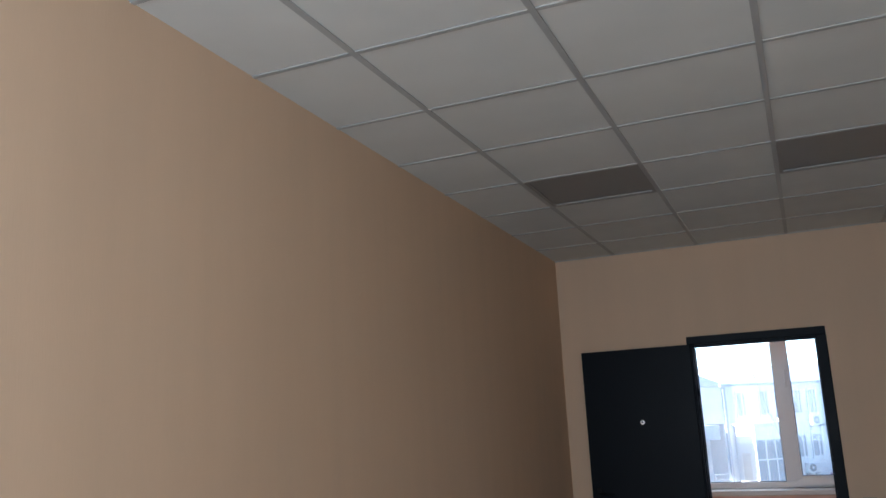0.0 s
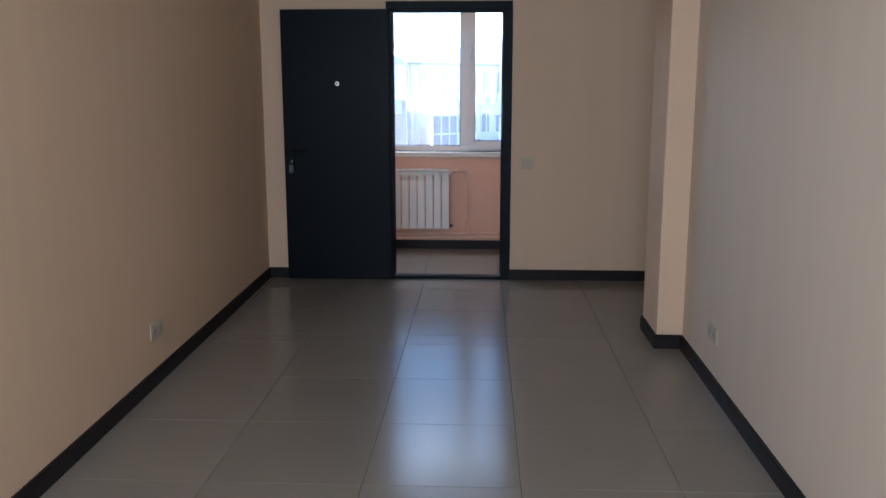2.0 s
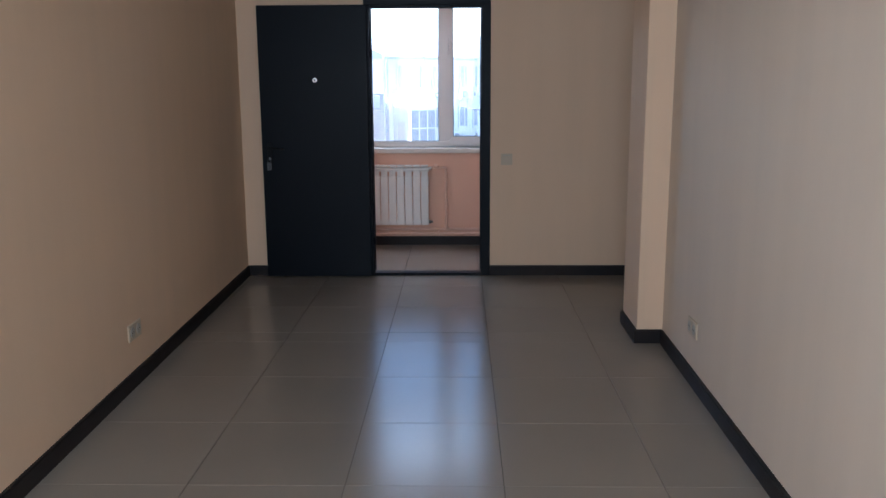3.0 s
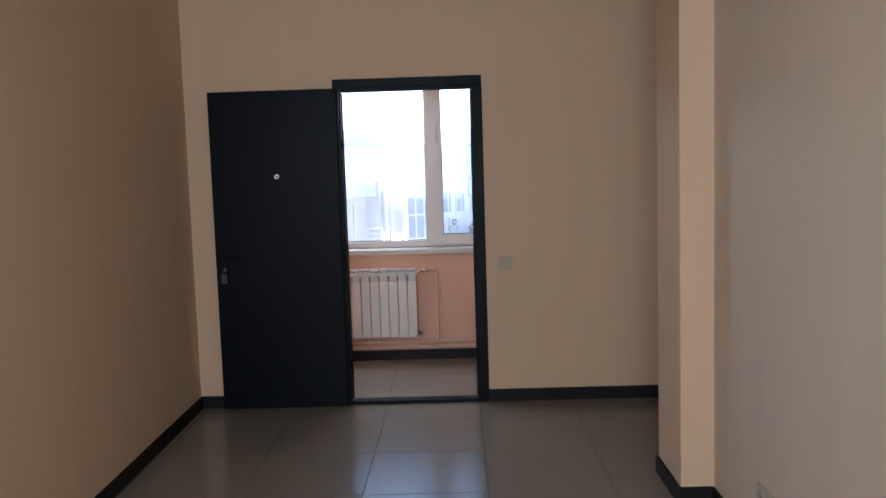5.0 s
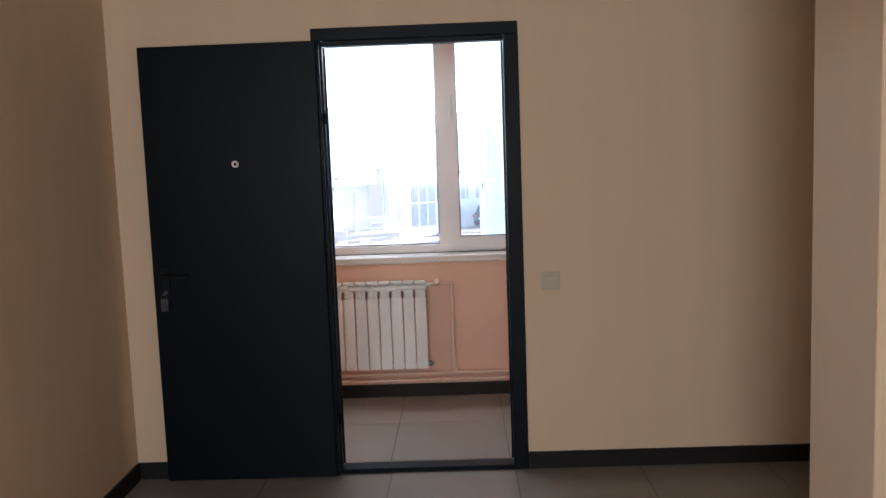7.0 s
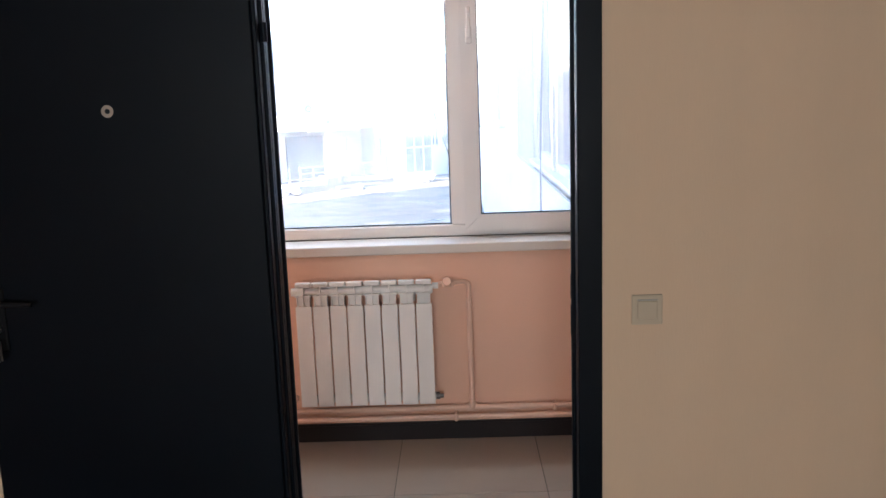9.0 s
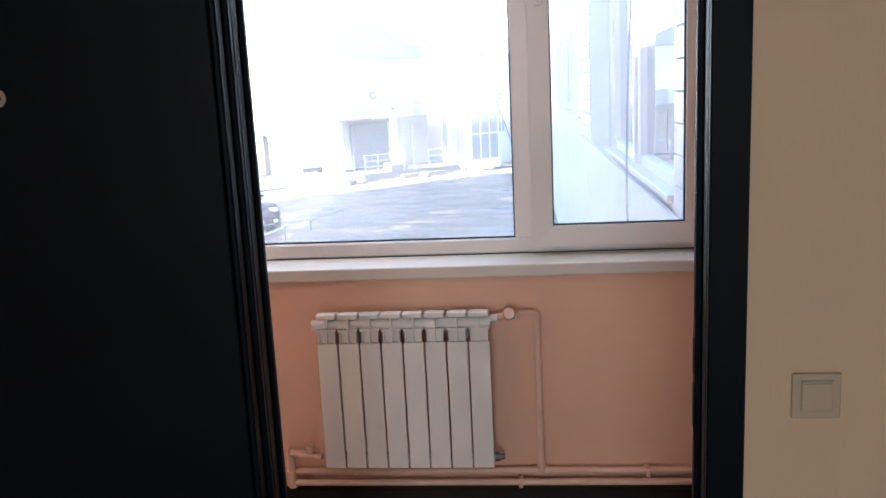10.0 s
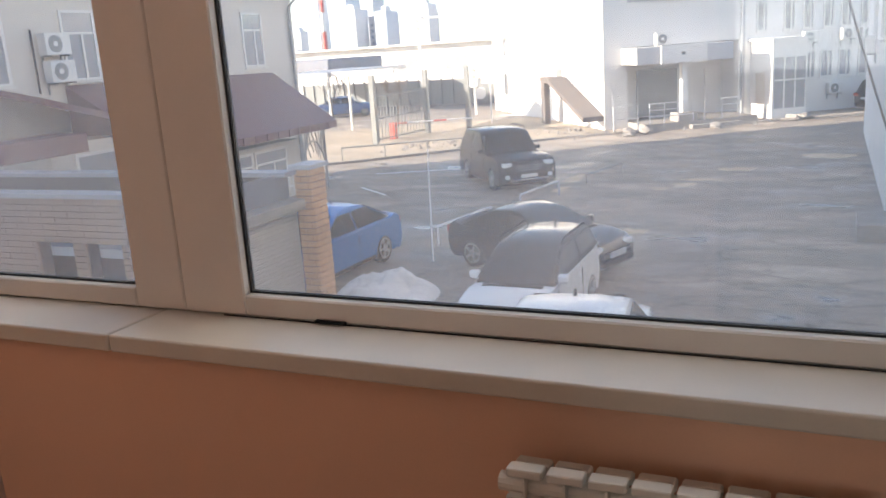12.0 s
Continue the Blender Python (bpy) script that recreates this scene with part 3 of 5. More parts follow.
def strip(name, pts_a, pts_b, z0, z1, material, label):
    bm2 = bmesh.new()
    prism(bm2, list(pts_a) + list(pts_b)[::-1], z0, z1)
    return setting(name, bm2, material, label)


KA = [(-30, 20.5), (-16.7, 30.6), (-10.1, 37.6), (-2.9, 42.0), (2.9, 45.4), (9, 49)]
KB = [(x - 0.12, y + 0.18) for x, y in KA]
KC = [(-42, 30.0), (-24, 44), (-14.0, 49.0), (-4.0, 52), (4.0, 57), (12, 62)]
for a, b, c, d in zip(KA, KA[1:], KB, KB[1:]):
    strip("kerb", [a, b], [c, d], G - 0.1, G + 0.1, KERB, "stone kerb along the verge")
strip("pavement", KB, KC, G - 0.1, G + 0.06, SAND, "sandy trodden verge before the building")


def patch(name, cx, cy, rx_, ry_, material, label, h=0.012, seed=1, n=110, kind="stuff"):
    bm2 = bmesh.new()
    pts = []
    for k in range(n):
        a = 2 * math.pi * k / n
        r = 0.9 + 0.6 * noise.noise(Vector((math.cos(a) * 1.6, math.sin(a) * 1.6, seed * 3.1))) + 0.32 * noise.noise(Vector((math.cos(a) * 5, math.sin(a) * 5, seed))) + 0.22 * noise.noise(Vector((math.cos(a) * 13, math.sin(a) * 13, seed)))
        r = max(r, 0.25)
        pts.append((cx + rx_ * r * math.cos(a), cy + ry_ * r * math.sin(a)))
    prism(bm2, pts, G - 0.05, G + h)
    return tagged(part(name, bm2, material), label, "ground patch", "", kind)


# pale colour stands in for patches of sun on the asphalt
SUNPATCH = mat("sun_patch_tone", (0.52, 0.41, 0.29), 0.95, 0.25, 1.2, 16, 0.4, 0.02)
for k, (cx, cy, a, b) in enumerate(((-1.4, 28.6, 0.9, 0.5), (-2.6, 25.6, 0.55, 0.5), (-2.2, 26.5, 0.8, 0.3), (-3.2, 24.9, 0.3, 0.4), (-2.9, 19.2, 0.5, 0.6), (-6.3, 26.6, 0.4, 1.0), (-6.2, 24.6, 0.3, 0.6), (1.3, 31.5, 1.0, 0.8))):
    patch("sun_patch", cx, cy, a * 0.75, b * 0.7, SUNPATCH, "pale patch standing in for sun on the asphalt", 0.006, k + 1)
for (x0, y0, x1, y1) in ((-14.2, 27.5, -9.9, 29.2), (-13.2, 24.6, -11.6, 23.3)):
    bm = bmesh.new()
    d = Vector((x1 - x0, y1 - y0)).normalized()
    nn = Vector((-d.y, d.x)) * 0.07
    prism(bm, [(x0, y0), (x1, y1), (x1 + nn.x, y1 + nn.y), (x0 + nn.x, y0 + nn.y)], G - 0.05, G + 0.02)
    tagged(part("road_marking", bm, RAILW), "worn white line on the asphalt", "road marking")

# snow heap
bm = bmesh.new()
bmesh.ops.create_grid(bm, x_segments=36, y_segments=36, size=1)
for v in bm.verts:
    r = math.hypot(v.co.x, v.co.y)
    h = max(0.0, 1 - r * r) ** 0.8
    h *= 0.66 + 0.36 * noise.noise(v.co * 2.6) + 0.16 * noise.noise(v.co * 8) + 0.06 * noise.noise(v.co * 19)
    v.co = Vector((v.co.x * 1.05, v.co.y * 1.15, 0.66 * h - 0.04))
sn = part("snow_heap", bm, SNOW, None, "", True)
sn.location = (-6.2, 13.2, G)
tagged(sn, "dirty melting snow heap beside the parked cars", "snow")


# ---- cars ----
def arc(cx, r, n=8, z=0.0):
    return [(cx + r * math.cos(math.pi * k / n), z + r * math.sin(math.pi * k / n)) for k in range(n + 1)]


def car(label, paint, m, L, W, H, belt, hood, wb, cab, wr=0.32, deck=None, suv=False, rails=False, top=None):
    """A car with its nose along +x. cab: x of the windscreen foot, roof front, roof rear and rear window foot."""
    c = thing("car", label, "car", m, "parked cars")
    deck = deck or belt
    fx, rxw = wb / 2 + 0.04, -wb / 2 + 0.04
    lo = 0.20
    a, b = L / 2, -L / 2
    prof = [(b + 0.06, 0.32), (b, 0.55), (b + 0.04, deck - 0.10), (b + 0.14, deck), (cab[3], deck + 0.03), (cab[3] + 0.25, belt + 0.02), (cab[0] - 0.1, belt), (cab[0], belt - 0.01), (a - 0.62, hood + 0.02), (a - 0.20, hood - 0.08), (a - 0.05, hood - 0.22), (a, 0.52), (a - 0.05, 0.30), (a - 0.18, lo)]
    prof += arc(fx, wr + 0.06, 8, wr - 0.1)[::1]
    prof += arc(rxw, wr + 0.06, 8, wr - 0.1)[::1]
    prof += [(b + 0.2, lo)]
    prof = [(x, max(z, lo)) for x, z in prof]
    vs = [-1, -0.97, -0.86, -0.5, 0, 0.5, 0.86, 0.97, 1]
    bm2 = bmesh.new()
    rings = []
    for v in vs:
        e = abs(v) ** 4
        ring = []
        for x, z in prof:
            end = abs(x) / a
            xx = x * (1 - 0.075 * e * end ** 3)
            yy = v * W / 2 * (1 - (0.05 if z > 0.75 * belt else 0.0) * ((z / belt) - 0.75) * 4 * 0.5)
            zz = z - (0.05 * e * (z - 0.5) if z > 0.6 else 0)
            ring.append(bm2.verts.new((xx, yy, zz)))
        rings.append(ring)
    k = len(prof)
    for r0, r1 in zip(rings, rings[1:]):
        for i in range(k):
            bm2.faces.new((r0[i], r0[(i + 1) % k], r1[(i + 1) % k], r1[i]))
    bm2.faces.new(rings[0])
    bm2.faces.new(rings[-1][::-1])
    bmesh.ops.recalc_face_normals(bm2, faces=bm2.faces)
    part("body", bm2, paint, c, "", True)

    def half(z):
        t = max(0.0, (z - belt) / (H - belt))
        return W / 2 * (0.95 - (0.12 if suv else 0.20) * t)

    prof2 = [(cab[3] - 0.04, belt - 0.06), (cab[2] - 0.18, H - 0.10), (cab[2], H - 0.03), ((cab[1] + cab[2]) / 2, H), (cab[1], H - 0.035), (cab[1] + 0.16, H - 0.11), (cab[0] + 0.02, belt - 0.05)]
    bm2 = bmesh.new()
    rings = []
    for v in (-1, -0.9, -0.45, 0, 0.45, 0.9, 1):
        rings.append([bm2.verts.new((x - 0.05 * v * v * (1 if x > 0 else -1), v * half(z), z - 0.035 * v ** 4 * (z > H - 0.2))) for x, z in prof2])
    k = len(prof2)
    for r0, r1 in zip(rings, rings[1:]):
        for i in range(k):
            bm2.faces.new((r0[i], r0[(i + 1) % k], r1[(i + 1) % k], r1[i]))
    bm2.faces.new(rings[0])
    bm2.faces.new(rings[-1][::-1])
    bmesh.ops.recalc_face_normals(bm2, faces=bm2.faces)
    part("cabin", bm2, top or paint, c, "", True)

    def slab(name, corners, label2=""):
        """A pane a few millimetres thick over four corners."""
        bm3 = bmesh.new()
        q = [Vector(p) for p in corners]
        n3 = (q[1] - q[0]).cross(q[3] - q[0]).normalized()
        mid = sum(q, Vector()) / 4
        if n3.dot(mid - Vector((0, 0, belt * 0.8))) < 0:
            n3 = -n3
        lo3 = [bm3.verts.new(p - n3 * 0.01) for p in q]
        hi3 = [bm3.verts.new(p + n3 * 0.012) for p in q]
        bm3.faces.new(lo3[::-1])
        bm3.faces.new(hi3)
        for i in range(4):
            j = (i + 1) % 4
            bm3.faces.new((lo3[i], lo3[j], hi3[j], hi3[i]))
        bmesh.ops.recalc_face_normals(bm3, faces=bm3.faces)
        return part(name, bm3, CARGLASS, c, label2)

    zt, zb = H - 0.10, belt + 0.02
    xf = lambda t: cab[0] + (cab[1] + 0.16 - cab[0]) * t
    xr = lambda t: cab[3] + (cab[2] - 0.18 - cab[3]) * t
    w0, w1_ = half(zb) * 0.90, half(zt) * 0.88
    slab("windscreen", [(xf(0.08), -w0, zb), (xf(0.08), w0, zb), (xf(1) - 0.02, w1_, zt), (xf(1) - 0.02, -w1_, zt)])
    slab("rear_window", [(xr(0.10), -w0 * 0.95, zb + 0.02), (xr(0.10), w0 * 0.95, zb + 0.02), (xr(1) + 0.01, w1_ * 0.95, zt), (xr(1) + 0.01, -w1_ * 0.95, zt)])
    mid = (cab[1] + cab[2]) / 2 + 0.05
    for sgn in (-1, 1):
        y0, y1 = sgn * (half(zb) + 0.004), sgn * (half(zt - 0.02) + 0.004)
        slab("side_window", [(mid + 0.04, y0, zb + 0.02), (xf(0.18) - 0.06, y0, zb + 0.02), (xf(0.95) - 0.16, y1, zt - 0.02), (mid + 0.04, y1, zt - 0.02)])
        slab("side_window", [(xr(0.20) + 0.12, y0, zb + 0.02), (mid - 0.04, y0, zb + 0.02), (mid - 0.04, y1, zt - 0.02), (xr(0.95) + 0.18, y1, zt - 0.02)])
        part("headlight", B((a - 0.42, a - 0.075, sgn * (W / 2 - 0.42), sgn * (W / 2 - 0.10), hood - 0.27, hood - 0.13), bev=0.03), LAMPC, c, "clear headlight")
        part("tail_light", B((b + 0.01, b + 0.16, sgn * (W / 2 - 0.40), sgn * (W / 2 - 0.09), deck - 0.26, deck - 0.10), bev=0.03), LAMPR, c, "red tail light")
        part("mirror", B((cab[0] - 0.32, cab[0] - 0.20, sgn * (W / 2 - 0.04), sgn * (W / 2 + 0.14), belt, belt + 0.13), bev=0.03), paint, c)
        part("door_handle", B((mid - 0.28, mid - 0.08, sgn * (W / 2 - 0.01), sgn * (W / 2 + 0.012), belt - 0.14, belt - 0.11), bev=0.006), paint, c)
        for z in (0.34,):
            part("sill_trim", B((rxw + wr + 0.1, fx - wr - 0.1, sgn * (W / 2 - 0.03), sgn * (W / 2 + 0.008), lo, lo + 0.09), bev=0.01), BLACK, c)
        if rails:
            tube("roof_rail", bend([(cab[1] - 0.1, sgn * (half(H) + 0.02), H - 0.06), (cab[1] - 0.2, sgn * (half(H) + 0.02), H + 0.02), (cab[2] + 0.2, sgn * (half(H) + 0.02), H + 0.02), (cab[2] + 0.1, sgn * (half(H) + 0.02), H - 0.06)], 0.06), 0.018, BLACK, c)
        for wx in (fx, rxw):
            yw = sgn * (W / 2 - 0.115)
            wheel = thing("wheel", "", "")
            wheel.parent = c
            bm4 = bmesh.new()
            cyl(bm4, (wx, yw - 0.105, wr), (wx, yw + 0.105, wr), wr, 26)
            bmesh.ops.bevel(bm4, geom=[e for e in bm4.edges if abs(e.verts[0].co.y - e.verts[1].co.y) < 1e-5], offset=0.025, segments=2, affect="EDGES")
            part("tyre", bm4, TYRE, wheel)
            bm4 = bmesh.new()
            yo = yw + sgn * 0.10
            cyl(bm4, (wx, yo, wr), (wx, yo + sgn * 0.012, wr), wr * 0.20, 14)
            for q in range(5):
                ang = 2 * math.pi * q / 5
                cyl(bm4, (wx, yo + sgn * 0.006, wr), (wx + 0.64 * wr * math.cos(ang), yo + sgn * 0.004, wr + 0.64 * wr * math.sin(ang)), 0.035, 6, 0.028)
            for q in range(20):
                a0, a1 = 2 * math.pi * q / 20, 2 * math.pi * (q + 1) / 20
                cyl(bm4, (wx + 0.66 * wr * math.cos(a0), yo + sgn * 0.004, wr + 0.66 * wr * math.sin(a0)), (wx + 0.66 * wr * math.cos(a1), yo + sgn * 0.004, wr + 0.66 * wr * math.sin(a1)), 0.018, 6)
            part("rim", bm4, RIM, wheel)
    gh = 0.24 if suv else 0.12
    part("grille", B((a - 0.11, a - 0.012, -0.45, 0.45, hood - 0.30 - gh / 2, hood - 0.30 + gh / 2), bev=0.01), BLACK, c)
    for z in ((-0.07, 0.0, 0.07) if suv else (0.02,)):
        part("grille_bar", B((a - 0.10, a + 0.004, -0.42, 0.42, hood - 0.312 + z, hood - 0.287 + z), bev=0.006), CHROME, c)
    if suv:
        part("bumper_strip", B((a - 0.12, a + 0.02, -0.62, 0.62, 0.36, 0.41), bev=0.012), CHROME, c, "chrome strip")
        for sgn in (-1, 1):
            part("fog_lamp", B((a - 0.14, a + 0.006, sgn * 0.62, sgn * 0.76, 0.42, 0.54), bev=0.02), LAMPC, c, "clear fog lamp")
    for sgn in (-1, 1):
        for sx in (mid, xf(0.1) - 0.10):
            part("door_seam", B((sx - 0.008, sx + 0.008, sgn * (W / 2 - 0.02), sgn * (W / 2 + 0.003), 0.34, belt - 0.10)), BLACK, c)
    part("bumper_intake", B((a - 0.10, a + 0.004, -0.55, 0.55, 0.27, 0.40), bev=0.02), BLACK, c)
    part("licence_plate", B((a - 0.02, a + 0.016, -0.26, 0.26, 0.44, 0.55)), RAILW, c)
    part("licence_plate", B((b - 0.012, b + 0.02, -0.26, 0.26, 0.60, 0.71)), RAILW, c)
    part("wiper_cowl", B((cab[0] - 0.02, cab[0] + 0.10, -W * 0.36, W * 0.36, belt - 0.035, belt + 0.004), bev=0.01), BLACK, c)
    bm4 = bmesh.new()
    cyl(bm4, (cab[2] + 0.12, 0, H - 0.03), (cab[2] + 0.06, 0, H + 0.05), 0.03, 8, 0.01)
    part("antenna", bm4, BLACK, c)
    return c


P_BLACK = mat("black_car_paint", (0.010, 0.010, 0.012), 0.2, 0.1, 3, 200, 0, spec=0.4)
P_GREY = mat("dark_grey_car_paint", (0.016, 0.015, 0.016), 0.2, 0.1, 3, 200, 0, spec=0.4)
P_BLUE = mat("blue_car_paint", (0.07, 0.23, 0.52), 0.22, 0.08, 3, 200, 0, metal=0.4, spec=0.8)
P_NAVY = mat("navy_car_paint", (0.02, 0.06, 0.16), 0.2, 0.1, 3, 200, 0, spec=0.8)
P_SILVER = mat("silver_car_paint", (0.70, 0.71, 0.72), 0.25, 0.05, 3, 200, 0, spec=0.6)
car("dark grey off-road estate car parked facing the yard", P_GREY, pose(-8.5, 26.1, G, 0, 0, -51), 4.7, 1.86, 1.74, 1.06, 1.04, 2.75, (0.80, 0.05, -1.60, -2.24), 0.37, deck=1.05, suv=True, rails=True)
car("black saloon car parked across the bay", P_BLACK, pose(-4.05, 15.9, G, 0, 0, -19), 3.8, 1.58, 1.27, 0.84, 0.80, 2.30, (0.98, 0.12, -0.66, -1.62), 0.30, deck=0.92)
car("blue saloon car parked behind the brick garage", P_BLUE, pose(-8.35, 14.3, G, 0, 0, -92), 4.5, 1.78, 1.44, 0.92, 0.88, 2.68, (1.15, 0.12, -0.80, -1.92), 0.32, deck=0.97)
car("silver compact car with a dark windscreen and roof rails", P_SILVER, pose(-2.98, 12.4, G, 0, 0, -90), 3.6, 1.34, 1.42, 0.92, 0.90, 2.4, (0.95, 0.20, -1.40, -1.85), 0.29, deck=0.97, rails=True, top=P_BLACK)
car("pale silver saloon car close under the window", P_SILVER, pose(-1.35, 8.75, G, 0, 0, -82), 4.3, 1.72, 1.46, 0.92, 0.90, 2.55, (0.95, 0.15, -0.85, -1.65), 0.31, deck=0.97)


# ---- low parking rails, pole ----
def rail(x0, y0, x1, y1, h, label, material=IRON, posts=2, bars=1):
    r = thing("parking_rail", label, "railing", pose(0, 0, 0))
    for k in range(posts):
        t = k / (posts - 1)
        x, y = x0 + (x1 - x0) * t, y0 + (y1 - y0) * t
        bm2 = bmesh.new()
        cyl(bm2, (x, y, G - 0.05), (x, y, G + h), 0.028, 8)
        part("post", bm2, material, r)
    for k in range(bars):
        z = G + h - k * h * 0.45
        bm2 = bmesh.new()
        cyl(bm2, (x0, y0, z), (x1, y1, z), 0.03, 8)
        part("bar", bm2, material, r)


rail(-6.9, 17.2, -6.5, 19.6, 0.45, "low pale steel parking rail between cars", RAILW)
rail(-6.3, 21.3, -5.9, 23.6, 0.45, "low pale steel parking rail between cars", RAILW)
rail(-5.6, 25.6, -5.0, 28.0, 0.3, "low grey steel parking rail in the yard", IRON)
rail(-17.5, 30.6, -12.9, 33.6, 0.62, "low grey steel rail along the verge", IRON, 4)
pl = thing("marker_pole", "thin pale pole standing between the parked cars", "pole", pose(-6.4, 15.8, G))
bm = bmesh.new()
cyl(bm, (0, 0, -0.05), (0.03, 0.05, 2.45), 0.022, 8, 0.016)
part("shaft", bm, RAILW, pl)


def wall_window(parent, o, d, s, z0, w, h, frame_m=PVC, glass_m=FARGLASS, lights=2, off=0.03, sill=True):
    """A window on a facade: o origin, d direction along it; its outward normal is (d.y, -d.x)."""
    d = Vector((d[0], d[1], 0)).normalized()
    m = Matrix.Translation(Vector(o) + d * s) @ Matrix(((d.x, -d.y, 0, 0), (d.y, d.x, 0, 0), (0, 0, 1, 0), (0, 0, 0, 1)))
    fr2 = rect_frame(-w / 2, w / 2, z0, z0 + h, 0.07, -off - 0.03, 0.02, bev=0)
    if lights == 2:
        bx(fr2, w * 0.08, w * 0.08 + 0.07, -off - 0.03, 0.02, z0 + 0.07, z0 + h - 0.07)
    if lights == 3:
        bx(fr2, -w / 2 + 0.07, w / 2 - 0.07, -off - 0.03, 0.02, z0 + h * 0.66, z0 + h * 0.66 + 0.06)
        bx(fr2, w * 0.05, w * 0.05 + 0.07, -off - 0.03, 0.02, z0 + 0.07, z0 + h * 0.66)
    bmesh.ops.transform(fr2, matrix=m, verts=fr2.verts)
    win = part("window", fr2, frame_m, parent)
    g2 = B((-w / 2 + 0.06, w / 2 - 0.06, -off, 0.01, z0 + 0.06, z0 + h - 0.06))
    bmesh.ops.transform(g2, matrix=m, verts=g2.verts)
    part("pane", g2, glass_m, win)
    if sill:
        s2 = B((-w / 2 - 0.06, w / 2 + 0.06, -0.14, 0.0, z0 - 0.06, z0 - 0.02))
        bmesh.ops.transform(s2, matrix=m, verts=s2.verts)
        part("sill", s2, frame_m, win)
    return win


def ac_unit(m, label):
    u = thing("air_conditioner", label, "air conditioner", m, "air conditioners")
    part("case", B((-0.40, 0.40, -0.30, 0.0, 0.0, 0.56), bev=0.015), ACW, u)
    bm2 = bmesh.new()
    cyl(bm2, (-0.10, -0.30, 0.28), (-0.10, -0.312, 0.28), 0.22, 24)
    g = part("fan_grille", bm2, IRON, u)
    bm2 = bmesh.new()
    cyl(bm2, (-0.10, -0.312, 0.28), (-0.10, -0.320, 0.28), 0.07, 14)
    part("hub", bm2, ACW, g)
    for q in (-0.3, 0.3):
        part("bracket", B((q - 0.02, q + 0.02, -0.32, 0.04, -0.04, 0.0), (q - 0.02, q + 0.02, -0.0, 0.04, -0.3, -0.04)), IRON, u)


# ---- the white building across the yard ----
C0, D0, N0 = Vector((-8.6, 40.4, 0)), Vector((0.8, 0.6, 0)), Vector((-0.6, 0.8, 0))
AM = Matrix(((0.8, -0.6, 0, C0.x), (0.6, 0.8, 0, C0.y), (0, 0, 1, 0), (0, 0, 0, 1)))
off_b = thing("office_building", "white rendered office building with a porch and sheet roof", "building", AM)


def loc(name, bm2, material, label="", parent=None):
    return part(name, bm2, material, parent or off_b, label)


loc("wall", B((0, 1.2, 0.0, 19, G - 0.2, 4.7), (1.2, 7.1, 0.0, 3.0, 0.9, 2.95), (1.2, 7.1, 1.6, 3.0, G - 0.2, 0.9)), WHITEW)
loc("wall", B((7.1, 24, 0.0, 9, G - 0.2, 2.95)), WHITEW)
loc("cornice", B((1.2, 7.0, -0.12, 3.2, 2.95, 3.07), (7.0, 24.2, -0.25, 9.2, 2.95, 3.10)), COPING)
bm = bmesh.new()
prof_r = [(1.22, 3.07), (1.22, 4.7), (2.9, 4.7), (7.1, 3.2), (7.1, 3.07)]
fr_, bk_ = [bm.verts.new((x, -0.02, z)) for x, z in prof_r], [bm.verts.new((x, 19, z)) for x, z in prof_r]
bm.faces.new(fr_)
bm.faces.new(bk_[::-1])
for i in range(5):
    j = (i + 1) % 5
    bm.faces.new((fr_[i], fr_[j], bk_[j], bk_[i]))
bmesh.ops.recalc_face_normals(bm, faces=bm.faces)
loc("roof", bm, ROOFB)
bm = bmesh.new()
rp = [(7.0, -0.3, 3.1), (24.2, -0.3, 3.1), (24.2, 9.2, 3.1), (7.0, 9.2, 3.1), (9.0, 4.4, 4.3), (22, 4.4, 4.3)]
vv = [bm.verts.new(p) for p in rp]
for q in ((0, 1, 5, 4), (1, 2, 5), (2, 3, 4, 5), (3, 0, 4), (3, 2, 1, 0)):
    bm.faces.new([vv[i] for i in q])
bmesh.ops.recalc_face_normals(bm, faces=bm.faces)
loc("roof", bm, ROOFB)
# porch
loc("porch_platform", B((1.2, 7.0, -1.9, 1.6, G - 0.1, G + 0.35), (3.4, 6.0, -2.3, -1.9, G - 0.1, G + 0.18)), KERB)
cn = loc("porch_canopy", B((0.9, 5.8, -1.7, 1.6, 0.08, 0.86), bev=0.02), GREYW)
part("fascia", B((2.1, 4.4, -1.78, -1.7, 0.06, 0.90)), WHITEW, cn)
part("emblem", B((3.1, 3.3, -1.80, -1.779, 0.42, 0.56)), IRON, cn)
bm = bmesh.new()
bx(bm, 3.28, 3.58, -1.5, -1.2, G + 0.35, 0.08, bev=0.02)
loc("porch_column", bm, WHITEW)
loc("column_base", B((2.9, 3.9, -1.85, -0.95, G + 0.3, G + 0.75), bev=0.05), KERB)
loc("entrance_door", B((6.15, 6.95, 1.5, 1.6, G + 0.35, G + 2.5)), PVC)
loc("entrance_glass", B((2.4, 4.6, 1.5, 1.58, G + 0.4, G + 2.7)), FARGLASS)
